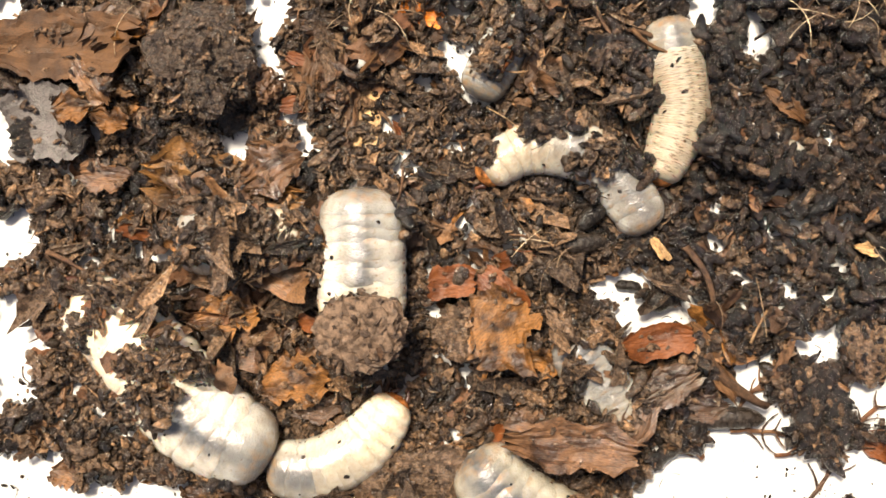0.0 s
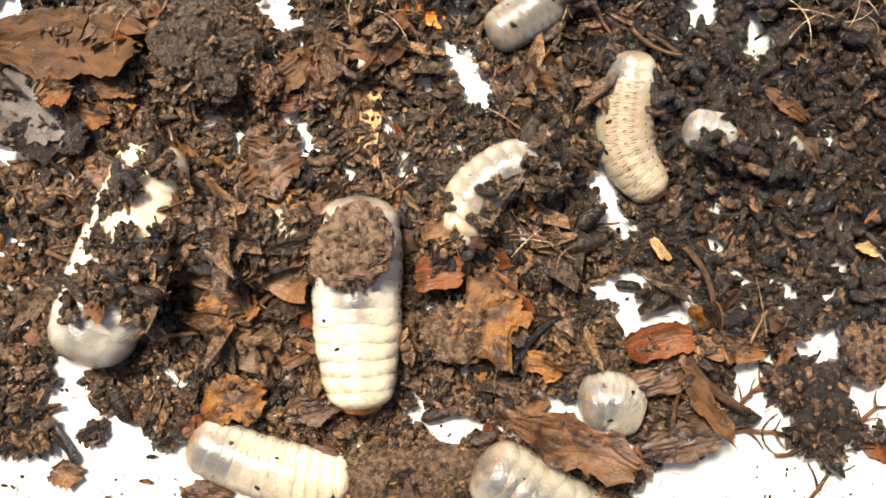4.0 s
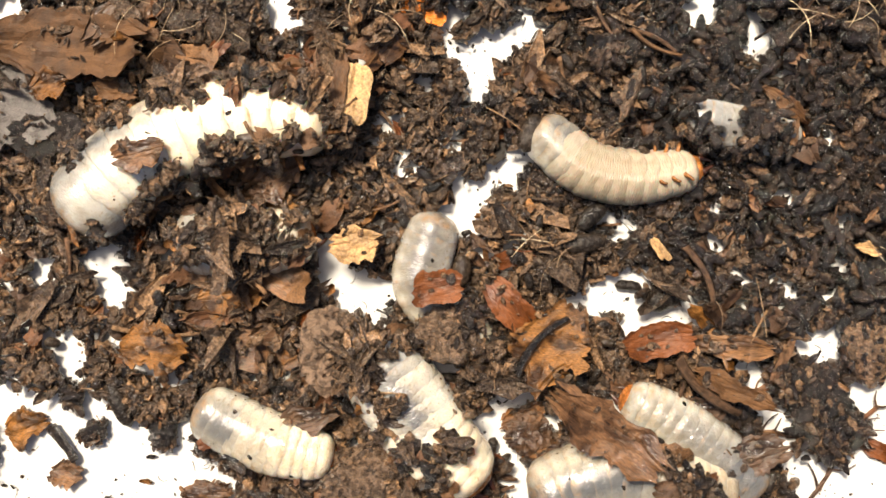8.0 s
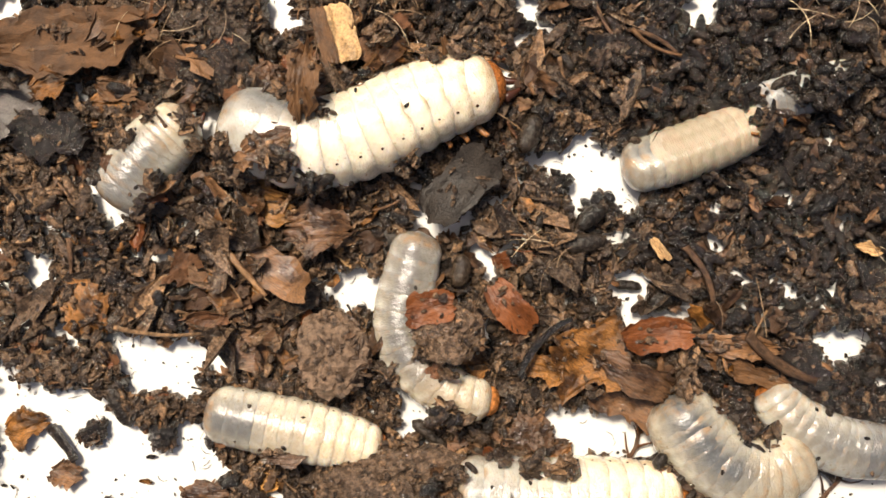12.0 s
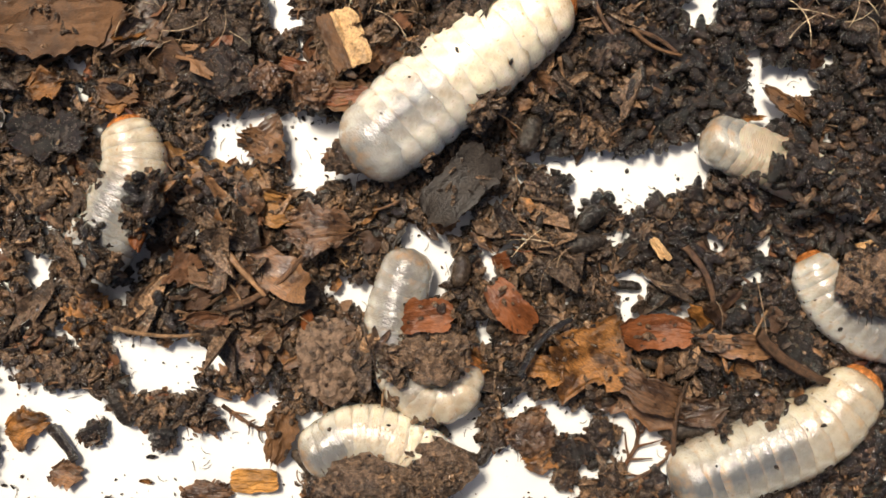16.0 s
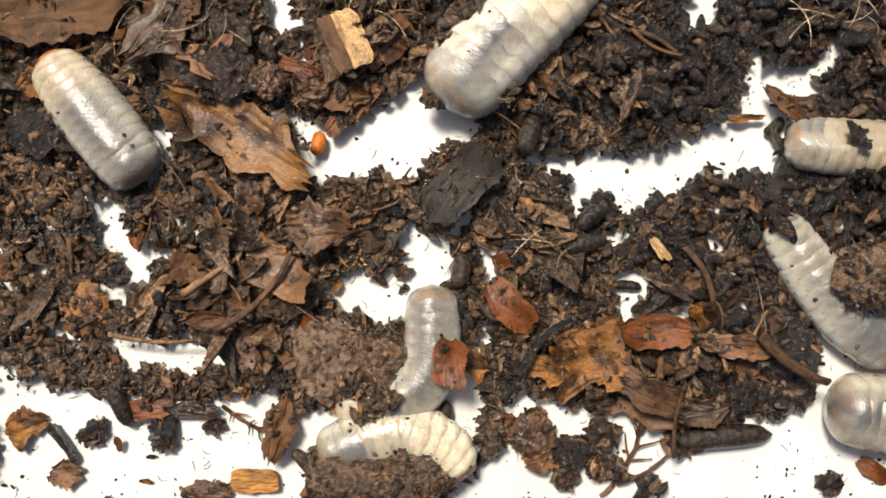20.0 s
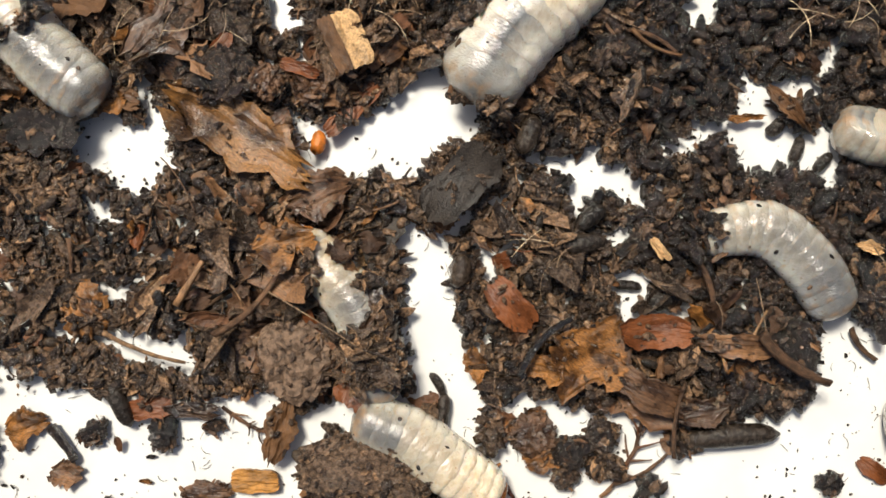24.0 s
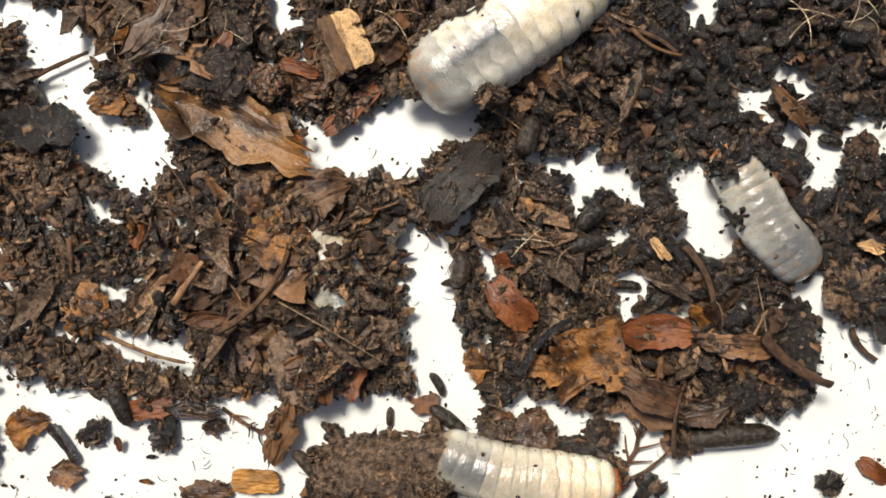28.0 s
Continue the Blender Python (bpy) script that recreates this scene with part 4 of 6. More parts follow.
    Bare(14, 18, (1150, 330), (1240, 230), (1325, 200), (1330, 112), (1400, 125), (1475, 105), (1410, 210), (1320, 250), (1250, 330)),
    Bare(19, 22, (1210, 250), (1300, 190), (1335, 112), (1400, 125), (1500, 75), (1450, 160), (1430, 210), (1380, 250), (1380, 310), (1210, 300)),
    Bare(23, 25, (1175, 255), (1290, 200), (1325, 140), (1385, 150), (1440, 125), (1490, 75), (1470, 130), (1440, 180), (1390, 185), (1395, 215), (1490, 225), (1480, 330), (1420, 300), (1330, 305), (1290, 265), (1290, 235)),
    Bare(26, END, (1305, 165), (1380, 148), (1395, 215), (1480, 235), (1540, 205), (1570, 200), (1590, 270), (1530, 270), (1490, 285), (1480, 330), (1420, 325), (1440, 295), (1390, 255), (1345, 215)),
    Bare(26, END, (1395, 125), (1455, 125), (1420, 185)),
    Bare(10, 14, (150, 310), (215, 315), (238, 385), (190, 390)),
    Bare(23, END, (152, 340), (188, 345), (192, 378), (160, 375)),
    Bare(15, 22, (148, 335), (200, 340), (215, 405), (252, 440), (240, 472), (195, 425)),
    Bare(11, 13, (390, 200), (420, 195), (400, 225), (370, 230)),
    Bare(13, 16, (345, 298), (380, 250), (395, 205), (440, 192), (545, 205), (590, 250), (570, 300), (580, 330), (520, 332), (512, 275), (440, 280)),
    Bare(17, 18, (350, 295), (395, 200), (510, 200), (640, 205), (690, 300), (630, 335), (545, 335), (520, 280), (440, 275)),
    Bare(15, 18, (390, 210), (590, 205), (680, 260), (730, 290), (640, 325), (540, 325), (520, 260), (440, 250), (380, 275)),
    Bare(19, END, (545, 310), (520, 215), (590, 215), (670, 205), (740, 130), (800, 120), (850, 200), (850, 230), (760, 290), (740, 305), (560, 322)),
    Bare(18, 20, (100, 220), (150, 260), (150, 290), (110, 280)),
    Bare(19, 22, (250, 215), (310, 215), (300, 300), (225, 335), (200, 300)),
    Bare(23, END, (105, 255), (145, 215), (235, 205), (250, 155), (285, 180), (285, 260), (305, 290), (240, 335), (205, 325), (190, 300), (145, 300)),
    Bare(25, END, (25, 110), (100, 130), (165, 140), (170, 200), (240, 230), (150, 230), (90, 180)),
    Bare(26, END, (45, 20), (110, 12), (150, 60), (178, 110), (165, 150), (110, 172), (60, 130), (85, 70)),
    Bare(28, END, (40, 30), (110, 40), (150, 110), (60, 110)),
    Bare(17, 22, (1440, 600), (1490, 590), (1600, 610), (1600, 690), (1470, 690)),
    Bare(19, END, (1420, 620), (1490, 580), (1600, 600), (1600, 900), (1000, 900), (1010, 840), (1120, 830), (1190, 800), (1200, 748), (1290, 742), (1380, 735), (1440, 700)),
    Bare(16, END, (1080, 720), (1120, 715), (1190, 760), (1190, 830), (1110, 850), (1080, 800)),
    Bare(15, 17, (1330, 410), (1375, 410), (1350, 490), (1335, 480)),
    Bare(18, 22, (1340, 430), (1390, 400), (1400, 460), (1340, 470)),
    Bare(23, END, (1405, 510), (1475, 490), (1500, 570), (1600, 580), (1600, 660), (1450, 640), (1440, 560)),
    Bare(25, END, (1205, 415), (1300, 400), (1310, 450), (1230, 450)),
    Bare(27, END, (1195, 310), (1250, 290), (1320, 420), (1290, 460), (1210, 430)),
]


def clear_patch(q, poly, margin):
    """Pushes points out of a patch, to its margin."""
    lo, hi = poly.min(0) - 30, poly.max(0) + 30
    near = np.where(np.all((q > lo) & (q < hi), axis=1))[0]
    if not len(near):
        return
    p = q[near]
    a, b = poly, np.roll(poly, -1, 0)
    e = b - a
    s = np.clip(((p[:, None] - a) * e).sum(2) / (e * e).sum(1), 0, 1)
    foot = a + s[..., None] * e
    d = np.linalg.norm(p[:, None] - foot, axis=2)
    k = d.argmin(1)
    foot, d = foot[np.arange(len(p)), k], d[np.arange(len(p)), k]
    within = inside(p, poly)
    m = margin[near]
    move = np.where(within, -d, d) < m
    way = np.where(within[:, None], foot - p, p - foot) / (d[:, None] + 1e-6)
    q[near] = np.where(move[:, None], foot + way * m[:, None], p)


def clear_larva(q, line, r, edge, free=None):
    """Pushes points off the bare rings of a larva, unevenly; returns how high it lifts those that stay on it."""
    lift = np.zeros(len(q))
    near = np.where(np.all((q > line[:, :2].min(0) - r - 40) & (q < line[:, :2].max(0) + r + 40), axis=1))[0]
    if not len(near):
        return lift
    p = q[near]
    a, b = line[:-1, :2], line[1:, :2]
    e = b - a
    s = np.clip(((p[:, None] - a) * e).sum(2) / ((e * e).sum(1) + 1e-6), 0, 1)
    foot = a + s[..., None] * e
    d = np.linalg.norm(p[:, None] - foot, axis=2)
    k = d.argmin(1)
    i = np.arange(len(p))
    foot, d, s = foot[i, k], d[i, k], s[i, k]
    bare = (line[k, 2] * (1 - s) + line[k + 1, 2] * s) > 0.5 if free is None else free[near]
    taper = np.interp(k + s, (0, 1, 2, 3, 5, 11, 12), (0.5, 0.79, 0.88, 0.94, 1.0, 1.0, 0.9))
    full, r = r, r * taper
    rr = r * edge[near, 0] + edge[near, 1]
    push = bare & (d < rr)
    q[near] = np.where(push[:, None], foot + (p - foot) / (d[:, None] + 1e-6) * rr[:, None], p)
    d = np.where(push, rr, d)
    lift[near] = np.where(d < r, 0.82 * full + np.sqrt(np.maximum(r * r - d * d, 0)), 0)
    return lift


def settle(home, size, riders):
    """Where each piece of litter lies at every whole second, and how high it is lifted."""
    place, lifts = np.zeros((len(BEATS), len(home), 2)), np.zeros((len(BEATS), len(home)))
    q = home.copy()
    lean = np.array([noise.noise(Vector((u * 0.013, v * 0.013, 8.5))) for u, v in home])
    edge = np.stack([np.clip(0.97 + 0.5 * np.minimum(lean, 0.2), 0.82, 1.06) + RNG.uniform(-0.05, 0.05, len(home)), size * 0.4], 1)
    brim = size * 0.8 + np.array([30 * noise.noise(Vector((u * 0.035, v * 0.035, 2.2))) + 12 * noise.noise(Vector((u * 0.11, v * 0.11, 6.1))) for u, v in home])
    for k, t in enumerate(BEATS):
        q = q + (home - q) * 0.8
        for _ in range(2):
            for L in LARVAE:
                keep = q[riders].copy()
                h = clear_larva(q, L.state(t), L.r, edge, L.bare_at(t, q))
                q[riders] = keep
                lifts[k] = h if L is LARVAE[0] else np.maximum(lifts[k], h)
            for patch in PATCHES:
                if patch.t0 <= t <= patch.t1:
                    clear_patch(q, patch.p, brim)
        for L in LARVAE:
            far = q[riders].copy()
            line = L.state(t)
            d = np.linalg.norm(far[:, None] - line[None, :, :2], axis=2).min(1)
            on = np.where(d < L.r, 0.82 * L.r + np.sqrt(np.maximum(L.r ** 2 - d ** 2, 0)), 0)
            lifts[k, riders] = np.maximum(lifts[k, riders], on)
        place[k] = q
    return place, lifts


def thin(ts, rows):
    """Drops rows that lie between equal neighbours."""
    keep = [i for i in range(len(ts)) if i in (0, len(ts) - 1) or np.abs(rows[i] - rows[i - 1]).max() > 0.6 or np.abs(rows[i] - rows[i + 1]).max() > 0.6]
    return keep


# ---- loose litter ----
def clump_mesh(k):
    """A clump of wet crumbs, droppings, torn flakes and fibres; also tells which faces are rounded."""
    rng = np.random.default_rng(100 + k)
    spot = lambda a, z0, z1: (rng.uniform(-a, a), rng.uniform(-a, a), rng.uniform(z0, z1))
    dark = k >= 30
    bits = [(crumb(rng, rng.uniform(12, 17)), turn(rng, 0.2), (0, 0, 0))]
    for _ in range(int(rng.integers(5, 9)) if dark else int(rng.integers(3, 6))):
        bits.append((crumb(rng, 2.5 + 8 * rng.random() ** 1.5), turn(rng), spot(17, 1, 16)))
    if dark or rng.random() < 0.3:
        for _ in range(int(rng.integers(1, 4))):
            bits.append((rod(rng, rng.uniform(22, 42), rng.uniform(5, 8.5), rng.uniform(5, 8.5), 0.1, 8, 7, 0.3, 0.14), turn(rng, 0.45), spot(15, 6, 18)))
    rounded = sum(len(b[0][1]) for b in bits)
    compact = 18 <= k < 30 or k >= 40
    for _ in range(int(rng.integers(1, 3) if dark else rng.integers(3, 6))):
        long = rng.uniform(12, 30) if compact else rng.uniform(24, 52) if dark else rng.uniform(26, 78)
        bits.append((flake(rng, long, long * rng.uniform(0.1, 0.34) + 3, rng.uniform(2, 5), 0.3, 0.45, 9), turn(rng, 0.5), spot(11, 5, 16)))
    for _ in range(int(rng.integers(0, 3))):
        bits.append((rod(rng, rng.uniform(14, 34) if compact else rng.uniform(20, 75), rng.uniform(0.7, 2.2), 0.5, 0.3, 4, 6), turn(rng, 0.35), spot(10, 10, 18)))
    v, f = gather(bits)
    return v * 1.22, f, [i < rounded for i in range(len(f))]


CLUMPS = [clump_mesh(k) for k in range(48)]
CLUMP_MESHES = [mesh_of("soil_clump", v, f, HUMUS if k < 30 else DARK_HUMUS, smooth) for k, (v, f, smooth) in enumerate(CLUMPS)]


def chip_mesh(k):
    rng = np.random.default_rng(300 + k)
    mat = (BARK, BARK, BARK, OCHRE_BARK, RED_BARK, BARK, BARK, GREY_BARK)[k % 8]
    long = rng.uniform(28, 62) if k % 3 else rng.uniform(65, 110)
    v, f = plate(rng, long, long * rng.uniform(0.25, 0.65), rng.uniform(2.5, 5), 9, 6, 0.3, 0.16)
    return mesh_of("bark_chip", v, f, mat, False), long


def pellet_mesh(k):
    rng = np.random.default_rng(400 + k)
    long = rng.uniform(26, 44)
    v, f = rod(rng, long, rng.uniform(6, 9), rng.uniform(6, 9), 0.08, 8, 9, 0.12, 0.08)
    return mesh_of("frass_pellet", v, f, PELLET), long


def twig_mesh(k):
    rng = np.random.default_rng(500 + k)
    long = rng.uniform(45, 105)
    v, f = rod(rng, long, rng.uniform(1.5, 4.5), rng.uniform(0.8, 3), 0.12, 5, 7, 0.0, 0.25)
    return mesh_of("twig", v, f, FIBRE), long


def leaf_mesh(k):
    rng = np.random.default_rng(600 + k)
    long = rng.uniform(34, 75)
    v, f = plate(rng, long, long * rng.uniform(0.4, 0.8), rng.uniform(1.5, 2.5), 9, 7, 0.42, 0.25)
    return mesh_of("leaf_fragment", v, f, LEAF, False), long


def splinter_mesh(k):
    rng = np.random.default_rng(700 + k)
    long = rng.uniform(38, 85)
    v, f = plate(rng, long, rng.uniform(8, 17), rng.uniform(3, 7), 9, 4, 0.3, 0.08)
    return mesh_of("wood_splinter", v, f, (BARK, FIBRE, STRIP_BARK, LEAF, BARK, OCHRE_BARK)[k % 6], False), long


LOOSE = [[chip_mesh(k) for k in range(40)], [pellet_mesh(k) for k in range(20)], [twig_mesh(k) for k in range(24)], [leaf_mesh(k) for k in range(30)], [splinter_mesh(k) for k in range(30)]]
TAGS = (("bark_chip", "torn flake of damp brown bark lying on the litter", "bark chip", "loose bark chips"),
        ("frass_pellet", "dark smooth oval dropping pellet among the litter", "pellet", "dropping pellets"),
        ("root_fibre", "thin bent brown root fibre lying across the litter", "root", "loose root fibres"),
        ("leaf_fragment", "dark damp scrap of rotten leaf in the litter", "leaf scrap", "rotten leaf scraps"),
        ("wood_splinter", "narrow brown splinter of wet wood in the litter", "splinter", "wood splinters"))

MOVES = []     # thing, base pose, times, rows of u, v, z, turn


def litter():
    step = 22
    us, vs = np.arange(-150, 1720, step), np.arange(-130, 1000, step)
    home = np.array([(u, v) for v in vs for u in us], float) + RNG.uniform(-step * 0.6, step * 0.6, (len(us) * len(vs), 2))
    n = len(home)
    kind = np.zeros(n, int)
    draw = RNG.random(n)
    right = home[:, 0] > 800
    lot = lambda a, b: (draw >= a) & (draw < b)
    kind[lot(0, 0.062)] = 1
    kind[lot(0.07, 0.15) & (right | lot(0.07, 0.085))] = 2
    kind[lot(0.15, 0.215)] = 3
    kind[lot(0.22, 0.285) | (lot(0.4, 0.44) & ~right) | (lot(0.5, 0.55) & (home[:, 0] < 720))] = 4
    kind[lot(0.3, 0.366) | (lot(0.44, 0.5) & ~right) | (lot(0.56, 0.65) & (home[:, 0] < 720))] = 5
    kind[(kind == 1) & (home[:, 0] > 980) & (home[:, 1] < 480)] = 2
    pick = RNG.integers(0, 10000, n)
    low = np.full(n, 1e9)
    for poly in (p.p for p in PATCHES):
        e = np.roll(poly, -1, 0) - poly
        s = np.clip(((home[:, None] - poly) * e).sum(2) / (e * e).sum(1), 0, 1)
        low = np.minimum(low, np.where(inside(home, poly), 0, np.linalg.norm(home[:, None] - poly - s[..., None] * e, axis=2).min(1)))
    fringe = low < 26
    for i in np.where((kind > 0) & fringe)[0]:
        if LOOSE[kind[i] - 1][pick[i] % len(LOOSE[kind[i] - 1])][1] > 62:
            kind[i] = 0
    frassy = RNG.random(n) < np.clip((home[:, 0] - 800) / 520 + (260 - home[:, 1]) / 900, 0.12, 0.97)
    clump = np.where(frassy, np.where(fringe, 40 + pick % 8, 30 + pick % 18), np.where(fringe, 18 + pick % 12, pick % 30))
    size = np.full(n, 36.0)
    for i in range(n):
        if kind[i]:
            lot = LOOSE[kind[i] - 1]
            size[i] = min(45, lot[pick[i] % len(lot)][1] * 0.8)
    size *= RNG.uniform(0.55, 1.15, n)
    patchy = np.array([noise.noise(Vector((u * 0.017, v * 0.017, 4.2))) for u, v in home])
    riders = np.where((patchy > 0.62) & (kind == 0))[0]
    place, lifts = settle(home, size, riders)
    depth = np.clip(low / 80, 0.2, 1.0)
    z = 8 + 52 * RNG.random(n) ** 1.2 * depth + np.where(kind > 0, 20 * depth, 0)
    yaw = RNG.uniform(-180, 180, n)
    tilt = RNG.uniform(-30, 30, (n, 2)) * np.where(kind > 0, 1.0, 0.6)[:, None]
    grow = np.minimum(np.exp(RNG.normal(-0.1, 0.25, n)), np.where((kind > 0) | fringe, 1.15, 1.5))
    heaps = {}
    tally = [0] * 6
    still = []
    for i in range(n):
        rows = np.concatenate([place[:, i], np.maximum(z[i], lifts[:, i] + 5)[:, None]], 1)
        moved = np.abs(rows - rows[0]).max() > 1.5
        if not kind[i] and not moved:
            still.append((i, rows[0]))
            continue
        run = np.concatenate([[0], np.cumsum(np.linalg.norm(np.diff(rows[:, :2], axis=0), axis=1))])
        rows = np.concatenate([rows, (yaw[i] + np.clip(run * 0.5, 0, 400) * (1 if i % 2 else -1))[:, None]], 1)
        lone = kind[i] and tally[kind[i]] < 290 and -30 < home[i, 0] < 1600 and -30 < home[i, 1] < 910
        if kind[i]:
            lot = LOOSE[kind[i] - 1]
            me = lot[pick[i] % len(lot)][0]
            name, label, cat, group = TAGS[kind[i] - 1]
        if lone:
            tally[kind[i]] += 1
            ob = tagged(new(name, me), label, cat, group)
            base = Vector()
        else:
            cell = (int(np.clip(home[i, 0] // 260, 0, 5)), int(np.clip(home[i, 1] // 300, 0, 2)))
            if cell not in heaps:
                h = tagged(new("litter_heap"), "loose heap of dark damp leaf litter crumbs on the white board", "litter", "heaps of litter", "stuff")
                h.location = at(cell[0] * 260 + 130, cell[1] * 300 + 150, 0)
                heaps[cell] = h
            ob = part(name if kind[i] else "soil_clump", me if kind[i] else CLUMP_MESHES[clump[i]], heaps[cell])
            base = Vector(heaps[cell].location)
        ob.scale = (grow[i],) * 3
        if moved:
            MOVES.append((ob, base, tilt[i], BEATS, rows))
        else:
            ob.matrix_basis = Matrix.Translation(-base) @ place_of(rows[0], tilt[i]) @ Matrix.Scale(grow[i], 4)
    for dark, label in ((False, "thick layer of brown damp leaf litter crumbs and fibres"), (True, "thick layer of blackish damp litter rich in droppings")):
        verts, faces, rounded, n0 = [], [], [], 0
        for i, row in still:
            if frassy[i] != dark:
                continue
            v, f, smooth = CLUMPS[clump[i]]
            rounded += smooth
            m = place_of((*row, yaw[i]), tilt[i])
            verts.append(grow[i] * v @ np.array(m.to_3x3()).T + np.array(m.translation))
            faces += [tuple(k + n0 for k in g) for g in f]
            n0 += len(v)
        tagged(new("leaf_litter", mesh_of("leaf_litter", np.concatenate(verts), faces, DARK_HUMUS if dark else HUMUS, rounded)), label, "litter", kind="stuff")


def dust():
    """Fine crumbs strewn on the board, more of them near the edges of the heaps."""
    rng = np.random.default_rng(21)
    bits = []
    for patch in PATCHES:
        a, b = patch.p, np.roll(patch.p, -1, 0)
        mid = patch.p.mean(0)
        for p, q in zip(a, b):
            for _ in range(int(np.linalg.norm(q - p) / 42)):
                s = p + (q - p) * rng.random()
                s = s + (mid - s) * abs(rng.normal(0, 0.13)) + rng.normal(0, 4, 2)
                long = rng.random() < 0.2
                bit = rod(rng, rng.uniform(8, 24), 0.7, 0.4, 0.3, 3, 4) if long else crumb(rng, 1.2 + 3.2 * rng.random() ** 3)
                where = at(s[0], s[1], 2.5) / UNIT
                bits.append((bit, turn(rng, 0.2), tuple(where)))
    v, f = gather(bits)
    tagged(new("fine_crumbs", mesh_of("fine_crumbs", v, f, DARK_HUMUS, False)), "fine dark crumbs and hairs strewn on the board", "crumbs", kind="stuff")


def hairs():
    """Fine root hairs caught in the litter where it lies still."""
    rng = np.random.default_rng(33)
    q = rng.uniform((-20, -20), (1590, 900), (900, 2))
    free = np.ones(len(q), bool)
    for L in LARVAE:
        for t in BEATS:
            d = np.linalg.norm(q[:, None] - L.state(t)[None, :, :2], axis=2).min(1)
            free &= d > L.r + 45
    for patch in PATCHES:
        a, e = patch.p, np.roll(patch.p, -1, 0) - patch.p
        s = np.clip(((q[:, None] - a) * e).sum(2) / (e * e).sum(1), 0, 1)
        d = np.linalg.norm(q[:, None] - a - s[..., None] * e, axis=2).min(1)
        lo, hi = patch.p.min(0), patch.p.max(0)
        free &= (d > 45) & ~np.all((q > lo) & (q < hi), axis=1)
    bits = []
    for u, v in q[free]:
        one = rod(rng, rng.uniform(30, 110), rng.uniform(0.7, 1.5), 0.6, 0.22, 3, 8, 0, 0.15)
        bits.append((one, turn(rng, 0.12), tuple(at(u, v, rng.uniform(66, 84)) / UNIT)))
    v, f = gather(bits)
    tagged(new("root_hair", mesh_of("root_hair", v, f, HAIR)), "fine pale root hairs tangled in the dark litter", "root", kind="stuff")
    return len(bits)


def place_of(row, tilt):
    return Matrix.Translation(at(row[0], row[1], row[2])) @ pose(0, 0, 0, tilt[0], tilt[1], row[3])


# ---- the rings of the larvae ----
def ring_mesh(name, r, half, mat, seed, kind="ring", fold=0.12, sides=32, rings=13):
    """A ring of a grub along x: creased on its back, lobed on its flanks; the head and the last ring close roundly."""
    v, f = [], []
    o = Vector((seed * 3.7, seed * 1.3, r))
    for i in range(rings):
        w = -1 + 2 * i / (rings - 1)
        if kind == "ring":
            q = 1 - 2.4 * fold * abs(w) ** 1.8 - 0.15 * max(abs(w) - 0.65, 0) / 0.35
        elif kind == "neck":
            q = (1 - 0.06 * abs(w) ** 2) * (max(1 - max(w, 0) ** 2.4, 0.0) ** 0.5)
        elif kind == "rear":
            q = (1 - 0.06 * abs(w) ** 2) * (max(1 - max(-w, 0) ** 2.3, 0.0) ** 0.5 if w < 0 else 1)
        else:
            q = max(1 - abs(w) ** 2.2, 0.0) ** 0.5
        for k in range(sides):
            t = 6.2832 * k / sides
            c, s = math.cos(t), math.sin(t)
            g = q
            if kind == "ring":
                back = max(s, 0) ** 0.6
                g -= (0.025 + 0.3 * fold) * back * (0.5 + 0.5 * math.cos(w * 9.4)) * (0.6 + 0.8 * noise.noise(Vector((c * 2, 1, w)) + o))
                g += 0.6 * fold * math.exp(-((s - 0.12) / 0.22) ** 2) * (math.exp(-(w / 0.38) ** 2) - 0.3)
                g += 0.05 * math.exp(-((s + 0.45) / 0.2) ** 2) * math.exp(-(w / 0.3) ** 2)
            g *= 1 + 0.025 * noise.noise(Vector((w * 0.8, c * 1.7, s * 1.7)) + o)
            g *= 1 + (0.008 + 0.25 * fold) * noise.noise(Vector((w * 1.6, c * 4.5, s * 4.5)) + o)
            v.append((w * half * UNIT, g * r * c * UNIT, max(g * r * s * 0.96, -0.8 * r) * UNIT))
    for i in range(rings - 1):
        for k in range(sides):
            m = (k + 1) % sides
            f.append((i * sides + k, (i + 1) * sides + k, (i + 1) * sides + m, i * sides + m))
    return mesh_of(name, v, f, mat)


def dot_mesh(name, size, mat):
    return mesh_of(name, ICO_V * np.array((size, size * 0.5, size * 1.2)) * UNIT, ICO_F, mat)


